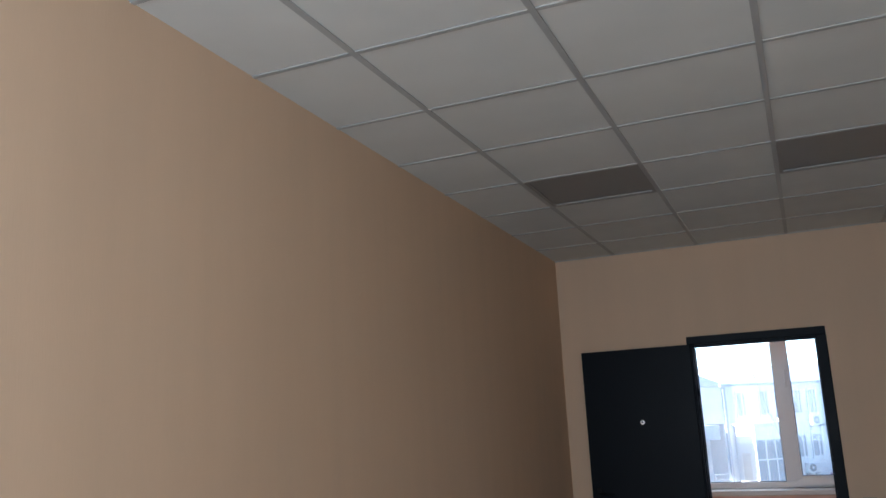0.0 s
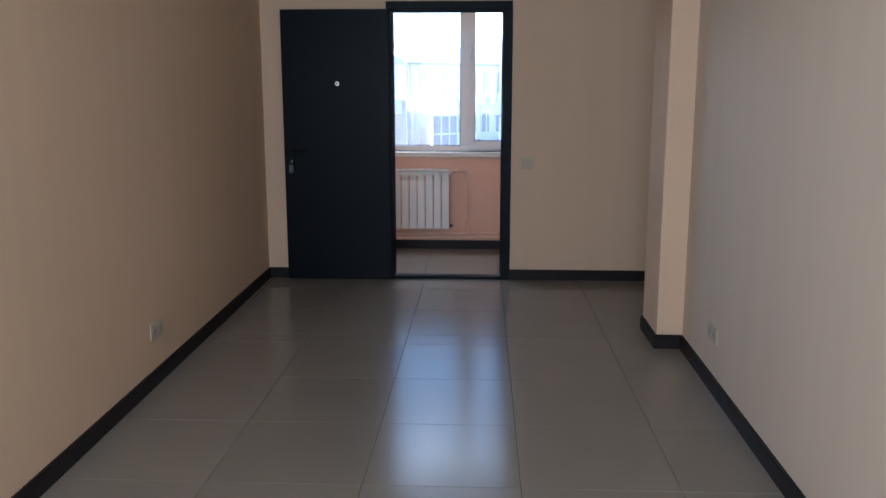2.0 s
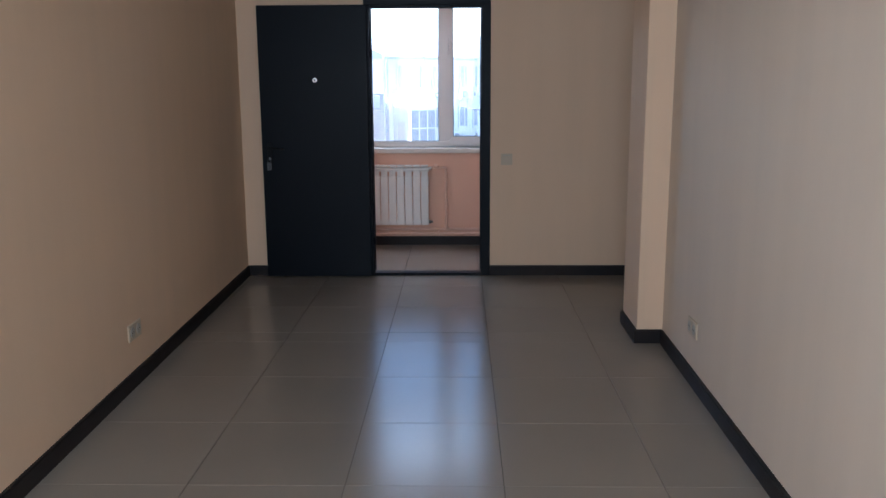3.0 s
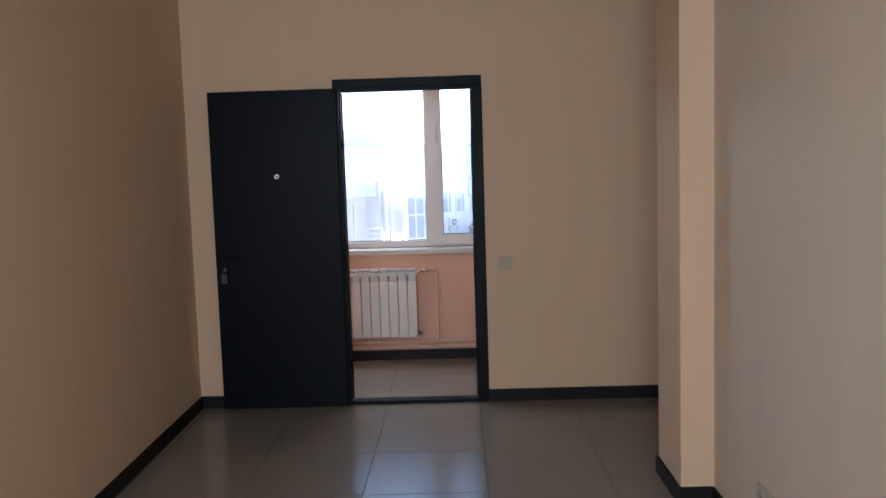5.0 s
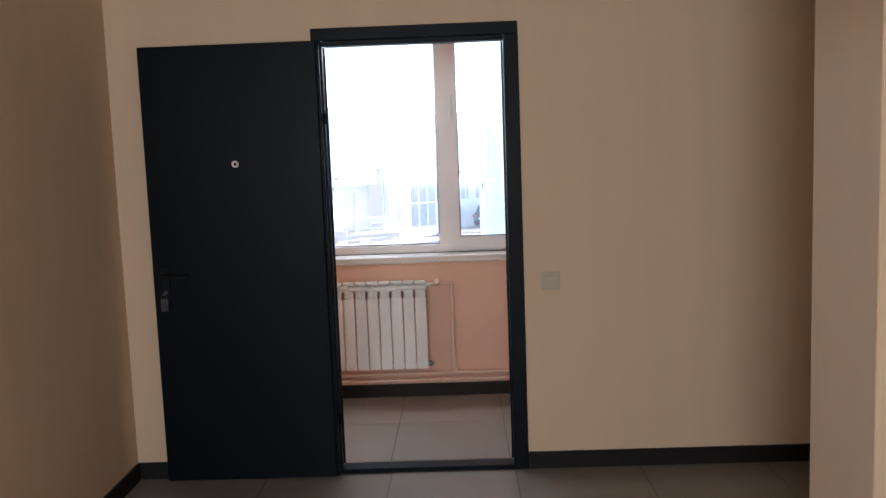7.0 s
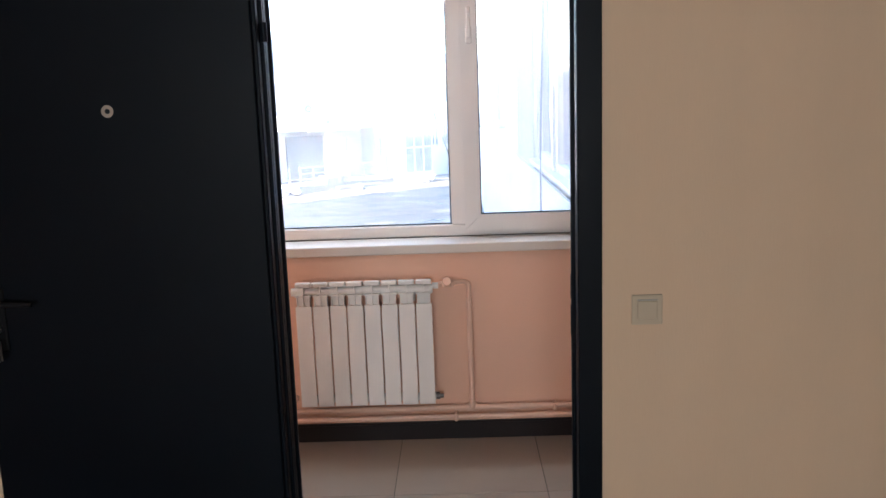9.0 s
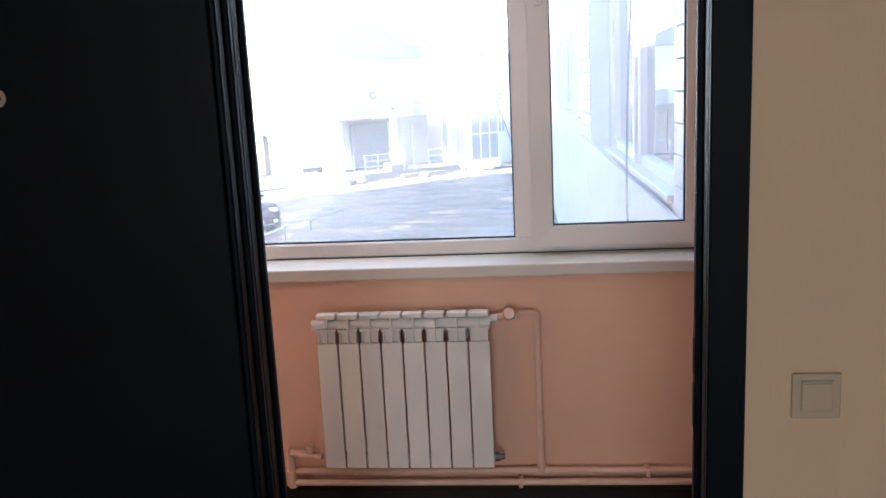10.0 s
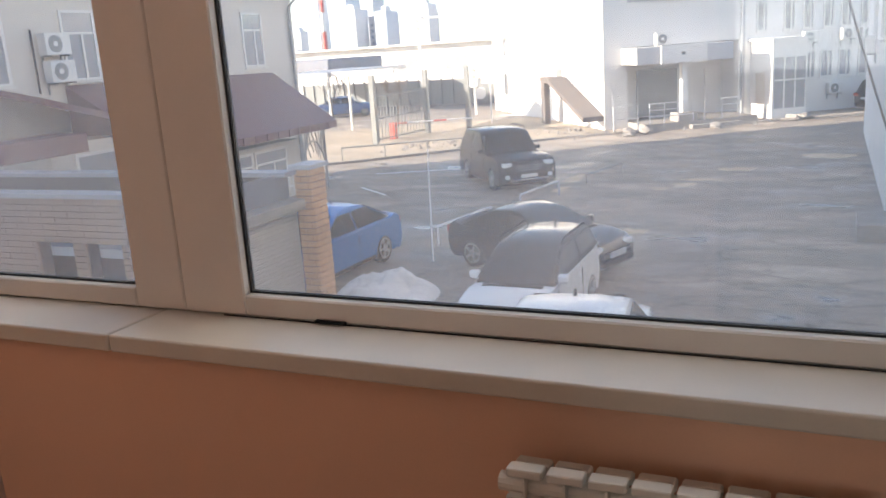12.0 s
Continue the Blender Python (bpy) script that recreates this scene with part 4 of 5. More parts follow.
for s0, s1 in ((-0.4, 0.9), (1.4, 3.7), (4.2, 6.1)):
    r = thing("porch_railing", "pale steel railing along the porch", "railing", AM, "porch railings")
    n3 = max(2, int((s1 - s0) / 0.7) + 1)
    for k in range(n3):
        x = s0 + 0.05 + (s1 - s0 - 0.1) * k / (n3 - 1)
        bm = bmesh.new()
        cyl(bm, (x, -1.85, G + 0.1), (x, -1.85, G + 1.30), 0.03, 8)
        part("post", bm, RAILW, r)
    for z in (0.68, 0.98, 1.28):
        bm = bmesh.new()
        cyl(bm, (s0, -1.85, G + z), (s1, -1.85, G + z), 0.025, 8)
        part("bar", bm, RAILW, r)
# glazed vestibule
VA, VB = 7.75, 9.6
vs_ = loc("vestibule", B((VA, VB, -1.9, -0.02, G - 0.1, G + 0.55), (VA, VB, -1.9, -0.02, -0.05, 0.75), bev=0.01), WHITEW)
vx = [VA + (VB - 0.08 - VA) * k / 3 for k in range(4)]
for k, x in enumerate(vx):
    part("mullion", B((x, x + 0.08, -1.9, -1.82, G + 0.55, -0.05)), PVC, vs_)
    if k < 3:
        part("pane", B((x + 0.08, vx[k + 1], -1.87, -1.85, G + 0.55, -0.05)), FARGLASS, vs_)
part("transom", B((VA + 0.08, VB - 0.08, -1.905, -1.83, -1.15, -1.07)), PVC, vs_)
part("side_wall", B((VA, VA + 0.1, -1.82, -1.3, G + 0.55, -0.05), (VA, VA + 0.1, -0.45, -0.02, G + 0.55, -0.05), (VA, VA + 0.1, -1.3, -0.45, -0.75, -0.05)), WHITEW, vs_)
part("side_door", B((VA + 0.02, VA + 0.07, -1.3, -0.45, G + 0.55, -0.75)), BEIGE, vs_)
part("side_pane", B((VB - 0.04, VB - 0.01, -1.82, -0.02, G + 0.55, -0.05)), FARGLASS, vs_)
part("roof", B((VA - 0.15, VB + 0.15, -2.1, 0.0, 0.75, 0.87)), WHITEW, vs_)
O3 = (0, 0, 0)
for s in (8.35, 9.85, 10.9, 12.05, 13.05, 14.2, 15.6, 17.2):
    wall_window(off_b, O3, (1, 0), s, 1.2, 0.62, 1.45, lights=2)
for s in (11.0, 12.0, 13.05, 14.2, 15.6, 17.2):
    wall_window(off_b, O3, (1, 0), s, -1.25, 0.75, 1.35, lights=2)
for s in (4.2, 10.3, 16.0):
    for z in (-1.9, 0.6):
        wall_window(off_b, (0, 0, 0), (0, -1), -s, z, 1.1, 1.5, lights=2)
loc("downpipe", B((7.2, 7.35, -0.16, 0.0, G, 2.9)), COPING)
# dark slab and post stand in for a shadow cast on this wall
bm = bmesh.new()
pr_ = [(6.2, -0.45), (5.0, -0.50), (0.05, -2.25), (0.05, -2.50), (4.95, -0.76), (6.2, -0.71)]
a_, b_ = [bm.verts.new((-1.1, y, z)) for y, z in pr_], [bm.verts.new((0.0, y, z)) for y, z in pr_]
bm.faces.new(a_)
bm.faces.new(b_[::-1])
for i in range(6):
    j = (i + 1) % 6
    bm.faces.new((a_[i], a_[j], b_[j], b_[i]))
bmesh.ops.recalc_face_normals(bm, faces=bm.faces)
loc("shadow_slab", bm, WALLSHADE)
loc("slab_post", B((-1.05, -0.75, 5.6, 6.15, G, -0.72)), WALLSHADE)
for s, z in ((10.9, 0.5), (13.05, 0.55), (14.2, 0.5), (12.4, -2.1)):
    ac_unit(AM @ pose(s, -0.06, z), "white outdoor air conditioner on the office wall")
ac_unit(AM @ pose(2.55, -0.9, 0.90), "white outdoor air conditioner standing on the porch canopy")
ac_unit(AM @ pose(-0.06, 6.0, -0.6, 0, 0, -90), "white outdoor air conditioner on the sunlit wall")
for k, (s, v) in enumerate(((0.4, -1.9), (1.1, -2.2), (8.4, -2.5), (9.2, -2.4), (4.3, -2.8), (0.0, -2.6))):
    bm = bmesh.new()
    bmesh.ops.create_icosphere(bm, subdivisions=2, radius=0.42)
    for v_ in bm.verts:
        v_.co *= 0.75 + 0.5 * noise.noise(v_.co * 2.5 + Vector((k, 0, 0)))
        v_.co.z *= 0.55
    rk = part("boulder", bm, KERB)
    rk.matrix_world = AM @ pose(s, v, G + 0.15)
    tagged(rk, "rough pale boulder beside the porch", "stone", "boulders by the porch")
bm = bmesh.new()
rnd = random.Random(9)
for k in range(260):
    t = rnd.random() ** 1.3
    x, y = -17 + 17 * t + rnd.uniform(-0.8, 0.8), 34.2 + 9.5 * t + rnd.uniform(-1.4, 3.0)
    r = rnd.uniform(0.03, 0.10)
    bmesh.ops.create_icosphere(bm, subdivisions=1, radius=r, matrix=pose(x, y, G + 0.06 + r * 0.3, rnd.uniform(0, 90), rnd.uniform(0, 90), 0) @ Matrix.Diagonal((1, rnd.uniform(0.6, 1.3), rnd.uniform(0.4, 0.8), 1)))
tagged(part("rubble", bm, KERB), "scattered stones and rubble on the verge", "rubble", "", "stuff")
# parked cars far off by the office
car("dark car parked far off by the office wall", P_GREY, AM @ pose(15.2, -1.6, G, 0, 0, 4), 4.5, 1.8, 1.6, 1.0, 0.98, 2.6, (0.95, 0.25, -1.6, -2.0), 0.33, deck=1.0, suv=True)

# ---- the beige building and the brick garage ----
bb = thing("beige_building", "beige rendered two-storey building with maroon annex roof", "building", pose(0, 0, 0))
XB = -17.3
# far end slants along the sun, out of view, to set the shadow edge
part("wall", prism(bmesh.new(), [(XB, -10), (XB, 27.6), (XB - 3, 25.35), (XB - 3, -10)], G - 0.2, 4.05), BEIGE, bb)
# unseen tall block added to keep the yard and wing out of sun
part("shadow_block", prism(bmesh.new(), [(XB - 3.01, -12.6), (XB - 3.01, 25.34), (-30, 18.0), (-30, -12.6)], G - 0.2, 13.3), BEIGE, bb)
tube("downpipe", bend([(XB + 0.42, 27.75, 4.08), (XB + 0.42, 27.7, 3.8), (XB + 0.08, 27.3, 3.3), (XB + 0.08, 27.25, -2.9)], 0.12), 0.05, IRON, bb)
part("eaves", prism(bmesh.new(), [(XB + 0.5, -10.3), (XB + 0.5, 28.3), (XB - 3.0, 25.7), (XB - 3.0, -10.3)], 4.05, 4.28), ROOFM, bb)
for s, z in ((25.0, 1.25), (20.6, 1.25), (17.3, 1.25), (14.4, 1.25)):
    wall_window(bb, (XB, 0, 0), (0, 1), s, z, 1.15, 1.85, lights=3)
ax = part("annex", B((XB, -14.9, 17.0, 23.6, G - 0.2, -1.15)), BEIGE, bb)
bm = bmesh.new()
rp = [(XB, 16.6, 1.15), (-14.1, 16.6, -0.70), (-14.1, 24.9, -0.70), (XB, 26.0, 1.0), (XB, 16.6, -0.9), (-14.1, 16.6, -0.92), (-14.1, 24.9, -0.92), (XB, 27.2, -0.92)]
vv = [bm.verts.new(p) for p in rp]
for q in ((0, 1, 2, 3), (0, 4, 5, 1), (1, 5, 6, 2), (2, 6, 7, 3), (4, 7, 6, 5), (0, 3, 7, 4)):
    bm.faces.new([vv[i] for i in q])
bmesh.ops.recalc_face_normals(bm, faces=bm.faces)
part("annex_roof", bm, ROOFM, bb)
for k in range(14):
    y = 16.8 + 0.58 * k
    part("roof_seam", B((-14.12, -14.06, y, y + 0.03, -0.93, -0.69)), ROOFM, ax)
for s in (18.2, 20.2, 22.0):
    wall_window(bb, (-14.9, 0, 0), (0, 1), s, -2.6, 1.7, 1.3, lights=3)
# wrought trellis at the annex end
tr = thing("iron_trellis", "curly wrought iron trellis arch at the annex corner", "trellis", pose(0, 0, 0))
for y in (22.9, 24.3):
    bm = bmesh.new()
    cyl(bm, (-14.3, y, G), (-14.3, y, -0.92), 0.05, 8)
    part("post", bm, IRON, tr)
pts = [(-14.3, 23.6 + 0.65 * math.cos(math.pi * k / 12), -2.2 + 0.95 * math.sin(math.pi * k / 12)) for k in range(13)]
tube("arch", pts, 0.03, IRON, tr)
rnd = random.Random(4)
for k in range(10):
    y0 = 22.95 + 0.14 * k
    pts = [(-14.3, y0 + 0.09 * math.sin(3 * q / 4 + k), -0.95 - 0.16 * q * (1 + 0.2 * math.sin(k))) for q in range(6)]
    tube("scroll", pts, 0.018, IRON, tr)
# second small gable in front of the facade
gb = part("gable_annex", B((XB, -15.6, 14.3, 18.0, G - 0.2, -0.2)), BEIGE, bb)
bm = bmesh.new()
rp = [(XB, 13.9, 1.35), (-15.0, 13.9, 0.95), (-15.0, 18.3, -0.25), (XB, 18.3, 0.2), (XB, 13.9, 1.2), (-15.0, 13.9, 0.8), (-15.0, 18.3, -0.4), (XB, 18.3, 0.05)]
vv = [bm.verts.new(p) for p in rp]
for q in ((0, 1, 2, 3), (0, 4, 5, 1), (1, 5, 6, 2), (2, 6, 7, 3), (4, 7, 6, 5), (0, 3, 7, 4)):
    bm.faces.new([vv[i] for i in q])
bmesh.ops.recalc_face_normals(bm, faces=bm.faces)
part("gable_roof", bm, ROOFM, bb)
wall_window(bb, (-15.6, 0, 0), (0, 1), 16.2, -1.7, 2.4, 1.2, lights=2)
tagged(part("shade_awning", B((-15.6, -14.6, 12.2, 14.6, -0.35, 0.1), bev=0.03), ROOFM, bb), "dark awning")
ac_unit(pose(XB + 0.06, 16.3, 1.95, 0, 0, 90), "white outdoor air conditioner on the beige facade")
ac_unit(pose(XB + 0.06, 16.35, 1.25, 0, 0, 90), "white outdoor air conditioner with a square grille on the beige facade")
bm = bmesh.new()
cyl(bm, (XB + 0.1, 15.7, 1.0), (XB + 0.1, 15.7, 2.6), 0.03, 6)
tagged(part("cable_duct", bm, BLACK, bb), "black cable duct")

XG, YG = -6.6, 9.52
ga = thing("brick_garage", "low brick garage with a roller shutter and zinc coping", "garage", pose(0, 0, 0))
part("wall", B((-14.0, -10.6, YG, YG + 0.22, G - 0.2, -0.46), (-9.8, -9.5, YG, YG + 0.22, G - 0.2, -0.46), (-8.75, XG - 0.02, YG, YG + 0.22, G - 0.2, -0.46), (-10.6, -9.8, YG, YG + 0.22, -1.18, -0.46), (-9.5, -8.75, YG, YG + 0.22, -1.18, -0.46), (-14.0, -13.7, YG + 0.22, 11.5, G - 0.2, -0.9), (-13.7, XG - 0.35, 11.2, 11.5, G - 0.2, -0.40)), MORTAR, ga)
part("flat_roof", B((-13.7, XG - 0.36, YG + 0.23, 11.19, -1.5, -1.35)), ROOFB, ga)
part("coping", B((-14.1, XG + 0.08, YG - 0.10, YG + 0.25, -0.46, -0.38), bev=0.01), COPING, ga)
part("coping", B((-13.8, XG - 0.10, 11.15, 11.49, -0.40, -0.32), bev=0.01), COPING, ga)
part("lintel", B((XG - 0.3, XG + 0.02, 9.78, 11.5, -0.98, -0.80), bev=0.01), KERB, ga)
sh = part("roller_shutter", B((XG - 0.22, XG - 0.18, 9.78, 11.5, G, -0.98)), SHUT, ga)
for k in range(27):
    z = G + 0.02 + 0.074 * k
    part("slat", B((XG - 0.185, XG - 0.165, 9.79, 11.49, z, z + 0.062), bev=0.008), SHUT, sh)
# slate-coloured sheet darkens the gap above the lintel
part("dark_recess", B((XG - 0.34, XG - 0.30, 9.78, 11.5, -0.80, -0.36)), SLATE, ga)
# near-black sheet set behind the openings in place of the shade inside
part("opening_shade_sheet", B((-12.0, -8.0, YG + 0.5, YG + 0.55, G, -1.1)), DARKV, ga)
pil = part("pillar_core", B((XG - 0.15, XG + 0.14, 11.51, 11.92, G, -0.32)), MORTAR, ga)
part("pillar_cap", B((XG - 0.22, XG + 0.22, 11.42, 12.0, -0.32, -0.24), bev=0.01), COPING, ga)

# ---- the tiled wing beside the window ----
XW = 2.27
wing = thing("tiled_wing", "pale tiled wing of the house with a wide window", "building", pose(0, 0, 0))
part("wall", B((XW, 6.0, 1.64, 2.78, G, 9), (XW, 6.0, 5.95, 9.5, G, 9), (XW + 0.06, 6.0, 2.78, 5.95, G, 0.86), (XW, 6.0, 2.78, 5.95, 2.9, 9)), WHITEW, wing)
part("window_ledge", B((XW - 0.05, XW + 0.20, 2.78, 5.95, 0.86, 0.90), bev=0.005), PVC, wing)
part("lower_panel", B((XW - 0.03, XW - 0.004, 1.66, 9.5, G, 0.80), bev=0.004), WHITEW, wing)
for a, b in ((1.65, 2.775), (7.96, 9.495)):
    part("tile_bed", B((XW - 0.0035, XW + 0.01, a, b, 0.80, 3.6)), KERB, wing)
for y in (2.80, 4.28, 5.84):
    part("stile", B((XW + 0.02, XW + 0.12, y, y + 0.09, 0.90, 2.9), bev=0.004), PVC, wing)
part("stile", B((XW + 0.0, XW + 0.1, 4.42, 4.51, 0.90, 2.9), bev=0.004), PVC, wing)
part("rail", B((XW + 0.03, XW + 0.12, 2.89, 5.84, 0.90, 0.97), bev=0.004), PVC, wing)
for y0, y1 in ((2.89, 4.28), (4.51, 5.84)):
    part("pane", B((XW + 0.07, XW + 0.08, y0, y1, 0.97, 2.9)), WINGGLASS, wing)
part("wall_behind", B((XW + 0.5, XW + 0.6, 2.78, 5.95, 0.8, 3.0)), GREYW, wing)
part("far_wall", B((2.55, 8.0, 9.5, 38.0, G, 7.5)), WHITEW, wing)
part("render_panel", B((XW - 0.012, XW + 0.02, 5.96, 7.95, G, 9)), GREYW, wing)
for y in (12.0, 16.5, 21.0, 26.0, 31.0):
    wall_window(wing, (2.55, 0, 0), (0, -1), -y, 0.9, 1.6, 1.5)
ac_unit(pose(2.50, 30.5, 0.4, 0, 0, -90), "white outdoor air conditioner on the wing")
part("entry_step", B((1.9, 2.55, 18.8, 20.4, G, G + 0.35)), KERB, wing)
# loose cables
cb = thing("loose_cable", "grey cable hanging in front of the wing window", "cable", pose(0, 0, 0))
tube("cable", [(1.955 + 0.015 * math.sin(k / 3.5), 2.1, 2.9 - 0.115 * k) for k in range(18)] + [(1.945, 2.1, 0.84), (1.99, 1.8, 0.72), (2.26, 1.66, 0.7)], 0.005, COPING, cb)
cb2 = thing("overhead_cable", "thin dark cable slung from the wing across the yard", "cable", pose(0, 0, 0))
tube("cable", [(0.95 + 0.32 * q + 0.01 * math.sin(q * 3), 3.0, 2.77 - q) for q in [0.15 * k for k in range(13)]] + [(1.60, 3.0, 0.70), (1.64, 3.0, 0.3), (1.66, 3.0, -3.0)], 0.004, IRON, cb2)

# ---- street, gate and far town ----
gt = thing("yard_gate", "open grey barred gate with posts at the yard entrance", "gate", pose(0, 0, 0))
for x, y in ((-18.8, 36.0), (-18.3, 40.9), (-17.0, 43.5)):
    bm = bmesh.new()
    bx(bm, x - 0.12, x + 0.12, y - 0.12, y + 0.12, G, 0.4)
    part("gate_post", bm, IRON, gt)
for k in range(16):
    t = (k + 1) / 17
    x, y = -18.8 + 0.5 * t, 36.0 + 4.9 * t
    bm = bmesh.new()
    cyl(bm, (x, y, G + 0.15), (x, y, G + 2.5), 0.025, 6)
    part("bar", bm, IRON, gt)
for z in (0.3, 1.3, 2.4):
    bm = bmesh.new()
    cyl(bm, (-18.8, 36.0, G + z), (-18.3, 40.9, G + z), 0.035, 6)
    part("rail", bm, IRON, gt)
part("gate_canopy", B((-25, -20.9, 35.5, 44.0, 0.45, 0.66), bev=0.03), COPING, gt)
part("gate_beam", B((-20.9, -17.5, 35.8, 36.1, 0.45, 0.66), bev=0.02), RAILW, gt)
for x, y in ((-24.5, 36.0), (-24.5, 43.5)):
    bm = bmesh.new()
    cyl(bm, (x, y, G), (x, y, 0.45), 0.08, 8)
    part("slab_post", bm, RAILW, gt)
br = thing("barrier", "red and white lift barrier across the gateway", "barrier", pose(0, 0, 0))
part("cabinet", B((-19.25, -18.95, 38.3, 38.6, G, G + 0.9), bev=0.03), REDP, br)
for k in range(6):
    t0, t1 = k / 6, (k + 1) / 6
    bm = bmesh.new()
    cyl(bm, (-19.0 + 3.5 * t0, 38.4 + 2.0 * t0, G + 0.85), (-19.0 + 3.5 * t1, 38.4 + 2.0 * t1, G + 0.85), 0.045, 8)
    part("boom_segment", bm, REDP if k % 3 == 0 else RAILW, br)
# street fence
fc = thing("street_fence", "long dark fence along the street beyond the gate", "fence", pose(0, 0, 0))
part("panel", B((-40, -14, 62.0, 62.1, G, G + 2.0)), IRON, fc)
for k in range(27):
    part("post", B((-40 + k, -39.9 + k, 61.9, 62.0, G, G + 2.2)), IRON, fc)
wh = thing("warehouse", "long low white warehouse across the street", "building", pose(0, 0, 0))
part("wall", B((-85, -24, 88, 110, G, 1.9)), WHITEW, wh)
part("roof", B((-86, -23, 87, 111, 1.9, 2.1)), WHITEW, wh)
for k in range(9):
    part("window", B((-80 + 6 * k, -77.5 + 6 * k, 87.95, 88.1, -0.9, 0.5)), FARGLASS, wh)
sl = thing("street_shelter", "blue-grey roofed shelter beside the street", "shelter", pose(0, 0, 0))
part("roof", B((-40, -31, 52, 60, 0.2, 1.2), bev=0.1), SLATE, sl)
for x in (-39.5, -35.5, -31.5):
    bm = bmesh.new()
    cyl(bm, (x, 52.5, G), (x, 52.5, 0.2), 0.1, 8)
    part("post", bm, RAILW, sl)
car("blue car standing in the street beyond the gate", P_NAVY, pose(-31, 54, G, 0, 0, 25), 4.4, 1.75, 1.5, 0.95, 0.93, 2.6, (0.95, 0.2, -1.0, -1.7), 0.32, deck=0.97)
# traffic signals
for x, y, zt in ((-22.8, 50, 3.3), (-20.0, 52, -0.4)):
    tl = thing("traffic_light", "traffic light on a pale pole by the street", "traffic light", pose(x, y, G))
    h = zt - G
    bm = bmesh.new()
    cyl(bm, (0, 0, 0), (0, 0, h + 0.2), 0.09, 8)
    part("pole", bm, RAILW, tl)
    part("housing", B((-0.28, 0.28, -0.25, -0.09, h - 0.8, h + 0.5), bev=0.03), ACW, tl)
    for q in range(3):
        bm = bmesh.new()
        cyl(bm, (0, -0.25, h + 0.3 - 0.42 * q), (0, -0.30, h + 0.3 - 0.42 * q), 0.15, 14)
        part("lens", bm, SHUT, tl)
    if zt > 0:
        bm = bmesh.new()
        cyl(bm, (0, 0, h + 0.1), (5, 0, h - 0.1), 0.06, 8)
        part("arm", bm, RAILW, tl)
sg = thing("road_sign", "white road sign on a thin post", "road sign", pose(-16.6, 46, G))
bm = bmesh.new()
cyl(bm, (0, 0, 0), (0, 0, 2.9), 0.05, 8)
part("post", bm, RAILW, sg)
part("board", B((-0.5, 0.5, -0.08, -0.05, 2.3, 2.75)), RAILW, sg)
bm = bmesh.new()
cyl(bm, (-0.6, -0.05, 1.75), (-0.6, -0.08, 1.75), 0.35, 18)
part("disc", bm, RAILW, sg)
# chimney with red bands
ch = thing("chimney", "tall red and white banded chimney in the distance", "chimney", pose(-150, 243, G))
for k in range(6):
    bm = bmesh.new()
    cyl(bm, (0, 0, 6 * k), (0, 0, 6 * k + 6), 0.85 - 0.05 * k, 14, 0.80 - 0.05 * k)
    part("band", bm, REDP if k % 2 else RAILW, ch)
# residential towers
rnd = random.Random(11)
for k in range(24):
    x = -318 + 9.2 * k + rnd.uniform(-3, 3)
    y = 400 + rnd.uniform(-25, 45)
    w, d, h = rnd.uniform(6, 11), rnd.uniform(9, 14), rnd.uniform(20, 40)
    if 300 + x < 20:
        h *= 0.6
    tw = thing("tower_block", "high-rise block far off, its colours paled for haze", "tower block", pose(x, y, G), "far tower blocks")
    part("wall", B((-w / 2, w / 2, -d / 2, d / 2, 0, h)), TOWERB if k % 3 == 1 else TOWER, tw)
    part("roof_house", B((-w / 5, w / 5, -d / 5, d / 5, h, h + 2.5)), TOWER, tw)
    bm = bmesh.new()
    for q in range(int(w / 3)):
        for z in range(int(h / 3) - 1):
            bx(bm, -w / 2 + 1 + 3 * q, -w / 2 + 2.6 + 3 * q, -d / 2 - 0.12, -d / 2 + 0.1, 2 + 3 * z, 3.6 + 3 * z)
    tagged(part("window_rows", bm, TOWWIN, tw), "", "", "", "stuff")
# shrubs without leaves by the gate
def bare_tree(x, y, h, seed, label):
    t = thing("bare_tree", label, "tree", pose(x, y, G))
    r = random.Random(seed)
    bm2, bm3 = bmesh.new(), bmesh.new()
    cyl(bm2, (0, 0, 0), (0.05, 0, h * 0.35), 0.07, 7, 0.045)

    def grow(p, dirn, ln, rad_, lev):
        q = p + dirn * ln
        cyl(bm3, p, q, rad_, 5, rad_ * 0.6)
        if lev:
            for _ in range(3):
                dd = (dirn + Vector((r.uniform(-0.7, 0.7), r.uniform(-0.7, 0.7), r.uniform(-0.1, 0.5)))).normalized()
                grow(p + dirn * ln * r.uniform(0.5, 1), dd, ln * r.uniform(0.55, 0.8), rad_ * 0.6, lev - 1)
    for _ in range(4):
        grow(Vector((0.04, 0, h * 0.33)), Vector((r.uniform(-0.6, 0.6), r.uniform(-0.6, 0.6), 1)).normalized(), h * 0.3, 0.03, 3)
    part("trunk", bm2, BARK, t)
    part("branches", bm3, BARK, t)


bare_tree(-28, 47, 4.0, 2, "leafless shrubby tree beyond the gate")
bare_tree(-22.5, 45.5, 3.4, 5, "leafless shrubby tree beyond the gate")
bare_tree(-33, 50, 4.5, 8, "leafless shrubby tree beyond the gate")

# ---- floor tiles, bricks and facade tiles ----
TX0, TP = 0.045, 0.5965
rows_y = [(-1.56, -0.963), (-0.963, -0.366), (-0.366, -0.001), (-1.751, -1.56)]
y = -1.751
while y > BACK:
    rows_y.append((max(y - TP, BACK), y))
    y -= TP
meshes = {}


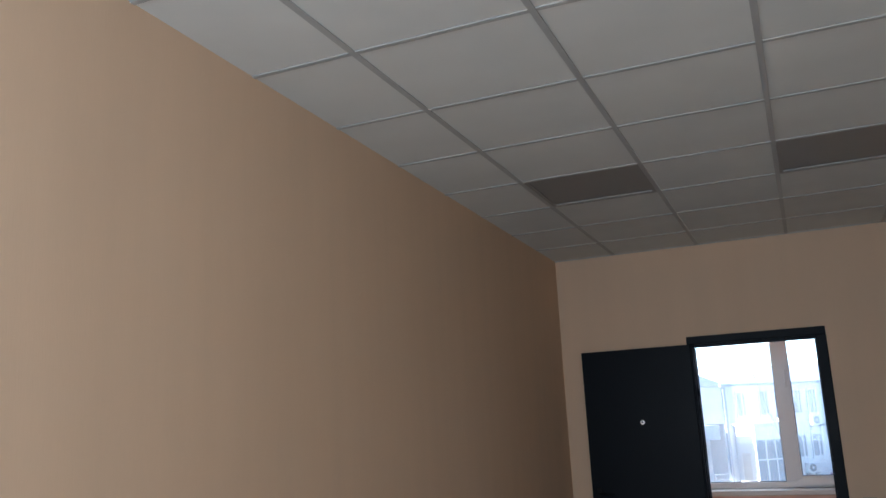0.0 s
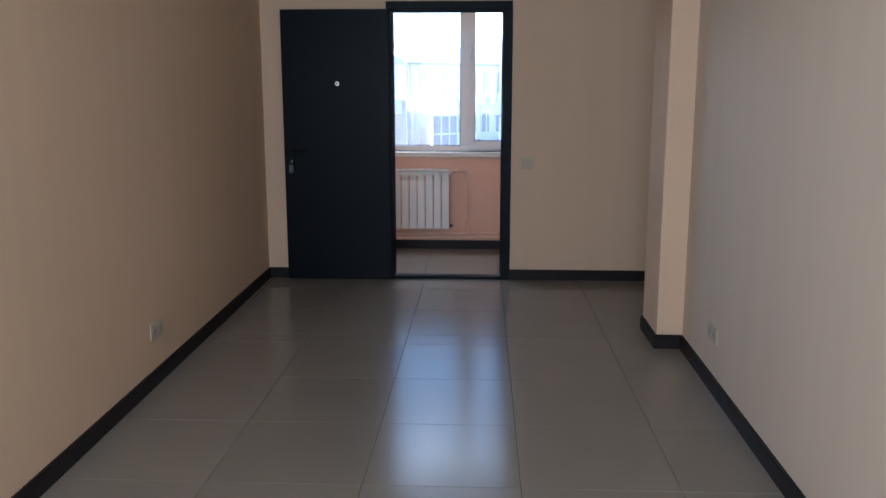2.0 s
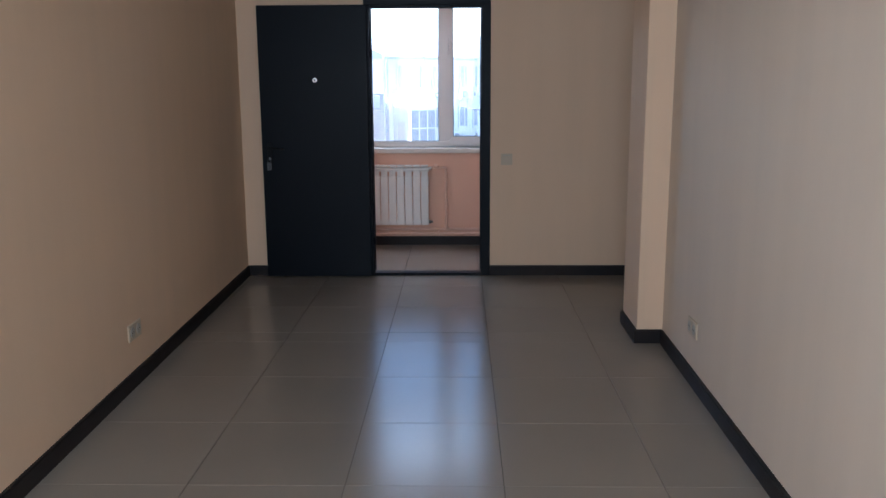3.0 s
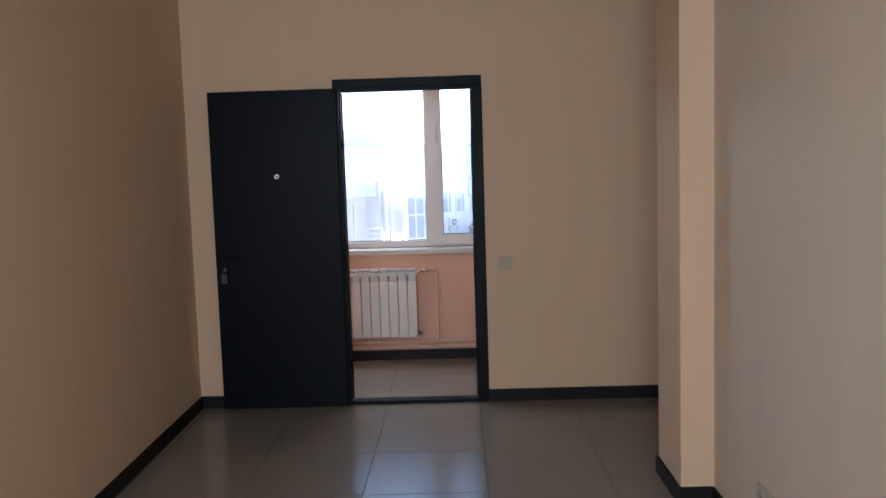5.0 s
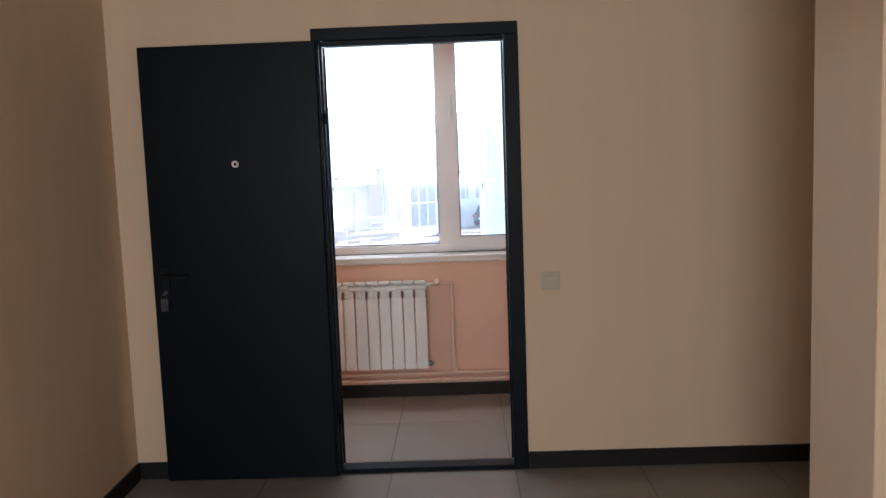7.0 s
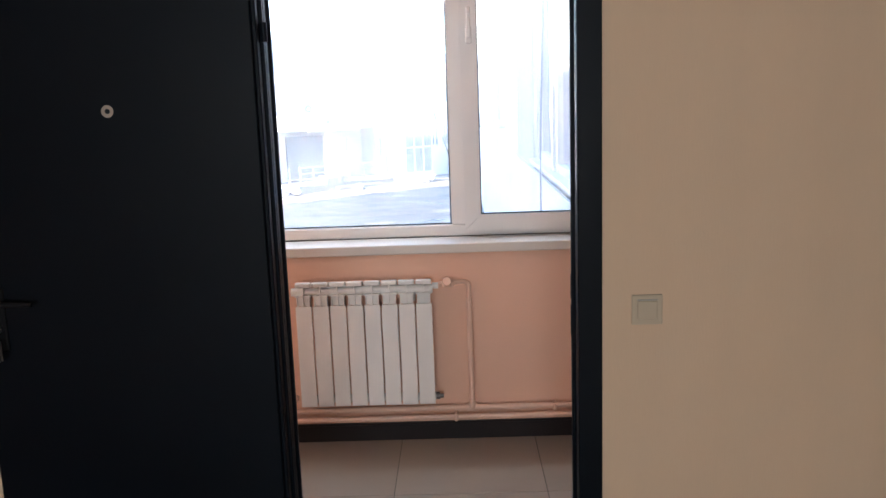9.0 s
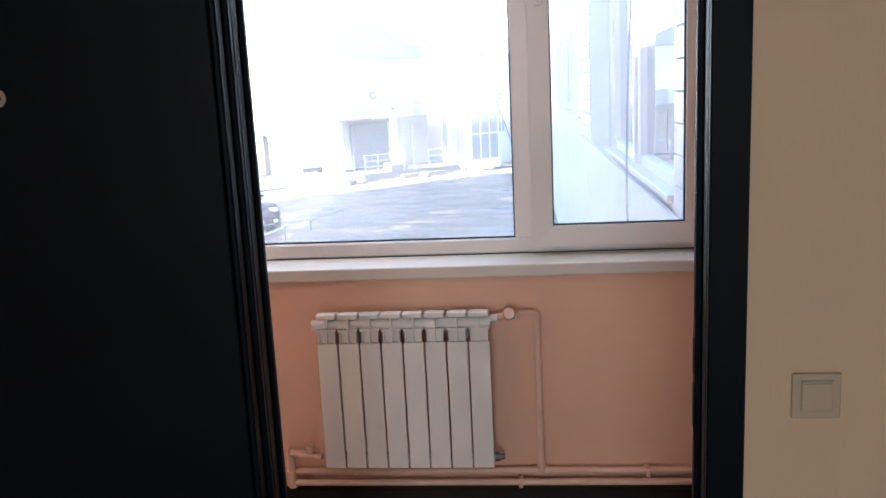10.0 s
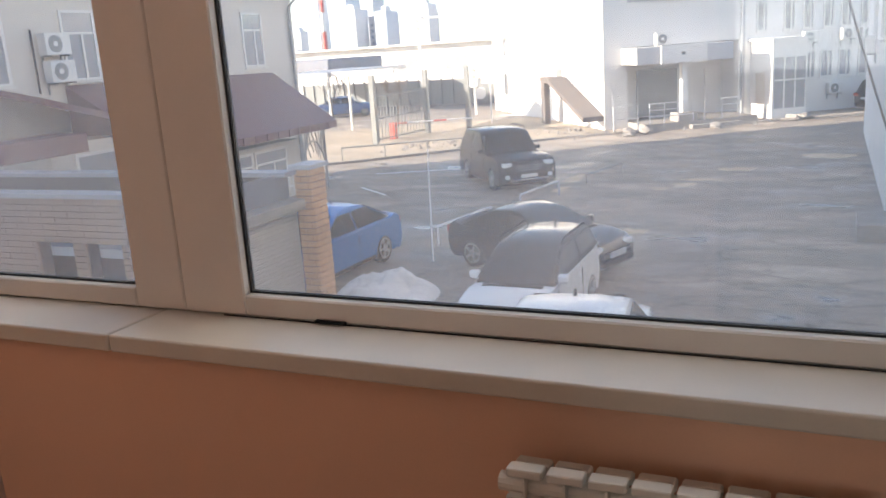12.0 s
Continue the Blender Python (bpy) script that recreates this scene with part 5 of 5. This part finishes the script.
def piece(name, sx, sy, sz, material, parent, place, bev=0.0012):
    key = (name, round(sx, 3), round(sy, 3), round(sz, 3))
    if key not in meshes:
        bm2 = bmesh.new()
        bx(bm2, -sx / 2, sx / 2, -sy / 2, sy / 2, -sz / 2, sz / 2, bev=bev)
        meshes[key] = mesh_of(name, bm2, material)
    ob = new(name, meshes[key])
    ob.parent = parent
    ob.location = place
    return ob


J = 0.0022
rnd = random.Random(3)
for y0, y1 in rows_y:
    for k in range(-1, 6):
        x0, x1 = TX0 + TP * k, TX0 + TP * (k + 1)
        x0, x1 = max(x0, 0.002), min(x1, 3.5)
        if x1 - x0 > 0.02 and y1 - y0 > 0.02:
            piece("tile", x1 - x0 - J, y1 - y0 - J, 0.012, TILE, floor, ((x0 + x1) / 2, (y0 + y1) / 2, -0.006 + rnd.uniform(-0.0003, 0.0003)))
for k in range(-5, 7):
    x0, x1 = 1.22 + TP * (k - 1), 1.22 + TP * k
    for y0, y1 in ((0.002, 0.14), (0.14, 0.14 + TP), (0.14 + TP, 1.28)):
        piece("tile", x1 - x0 - J, y1 - y0 - J, 0.012, TILE, floor, ((x0 + x1) / 2, (y0 + y1) / 2, -0.006))
# pillar bricks
for c in range(24):
    z = -0.38 - 0.11 * c
    sh_ = -0.13 if c % 2 else 0.0
    for a, b in ((XG - 0.16, XG + 0.10 + sh_), (XG + 0.10 + sh_, XG + 0.16)):
        if b - a > 0.03:
            piece("brick", b - a - 0.016, 0.03, 0.092, BRICK, pil, ((a + b) / 2, 11.495, z))
    for k in range(3):
        a, b = max(11.50, 11.50 + sh_ + 0.26 * k), min(11.93, 11.50 + sh_ + 0.26 * (k + 1))
        if b - a > 0.04:
            piece("brick", 0.03, b - a - 0.016, 0.092, BRICK, pil, (XG + 0.152, (a + b) / 2, z))
# buff courses of the garage front
for c in range(24):
    z = -0.52 - 0.105 * c
    x = -14.0 + (0.3 if c % 2 else 0)
    while x < XG - 0.05:
        x1 = min(x + 0.6, XG - 0.03)
        spans = [(x, x1)]
        if z < -1.16:
            for a, b in ((-10.6, -9.8), (-9.5, -8.75)):
                spans = [q for u, v in spans for q in ((u, min(v, a)), (max(u, b), v)) if q[1] - q[0] > 0.04]
        for u, v in spans:
            piece("brick", v - u - 0.012, 0.045, 0.092, SIDING, ga, ((u + v) / 2, YG - 0.01, z))
        x += 0.6
# facade tiles of the wing
for y0, n4, ln in ((1.66, 2, 0.557), (7.97, 3, 0.51)):
    for c in range(18):
        for k in range(n4):
            piece("facade_tile", 0.02, ln - 0.012, 0.142, TILEW, wing, (XW - 0.008, y0 + ln * (k + 0.5), 0.88 + 0.152 * c), 0.003)
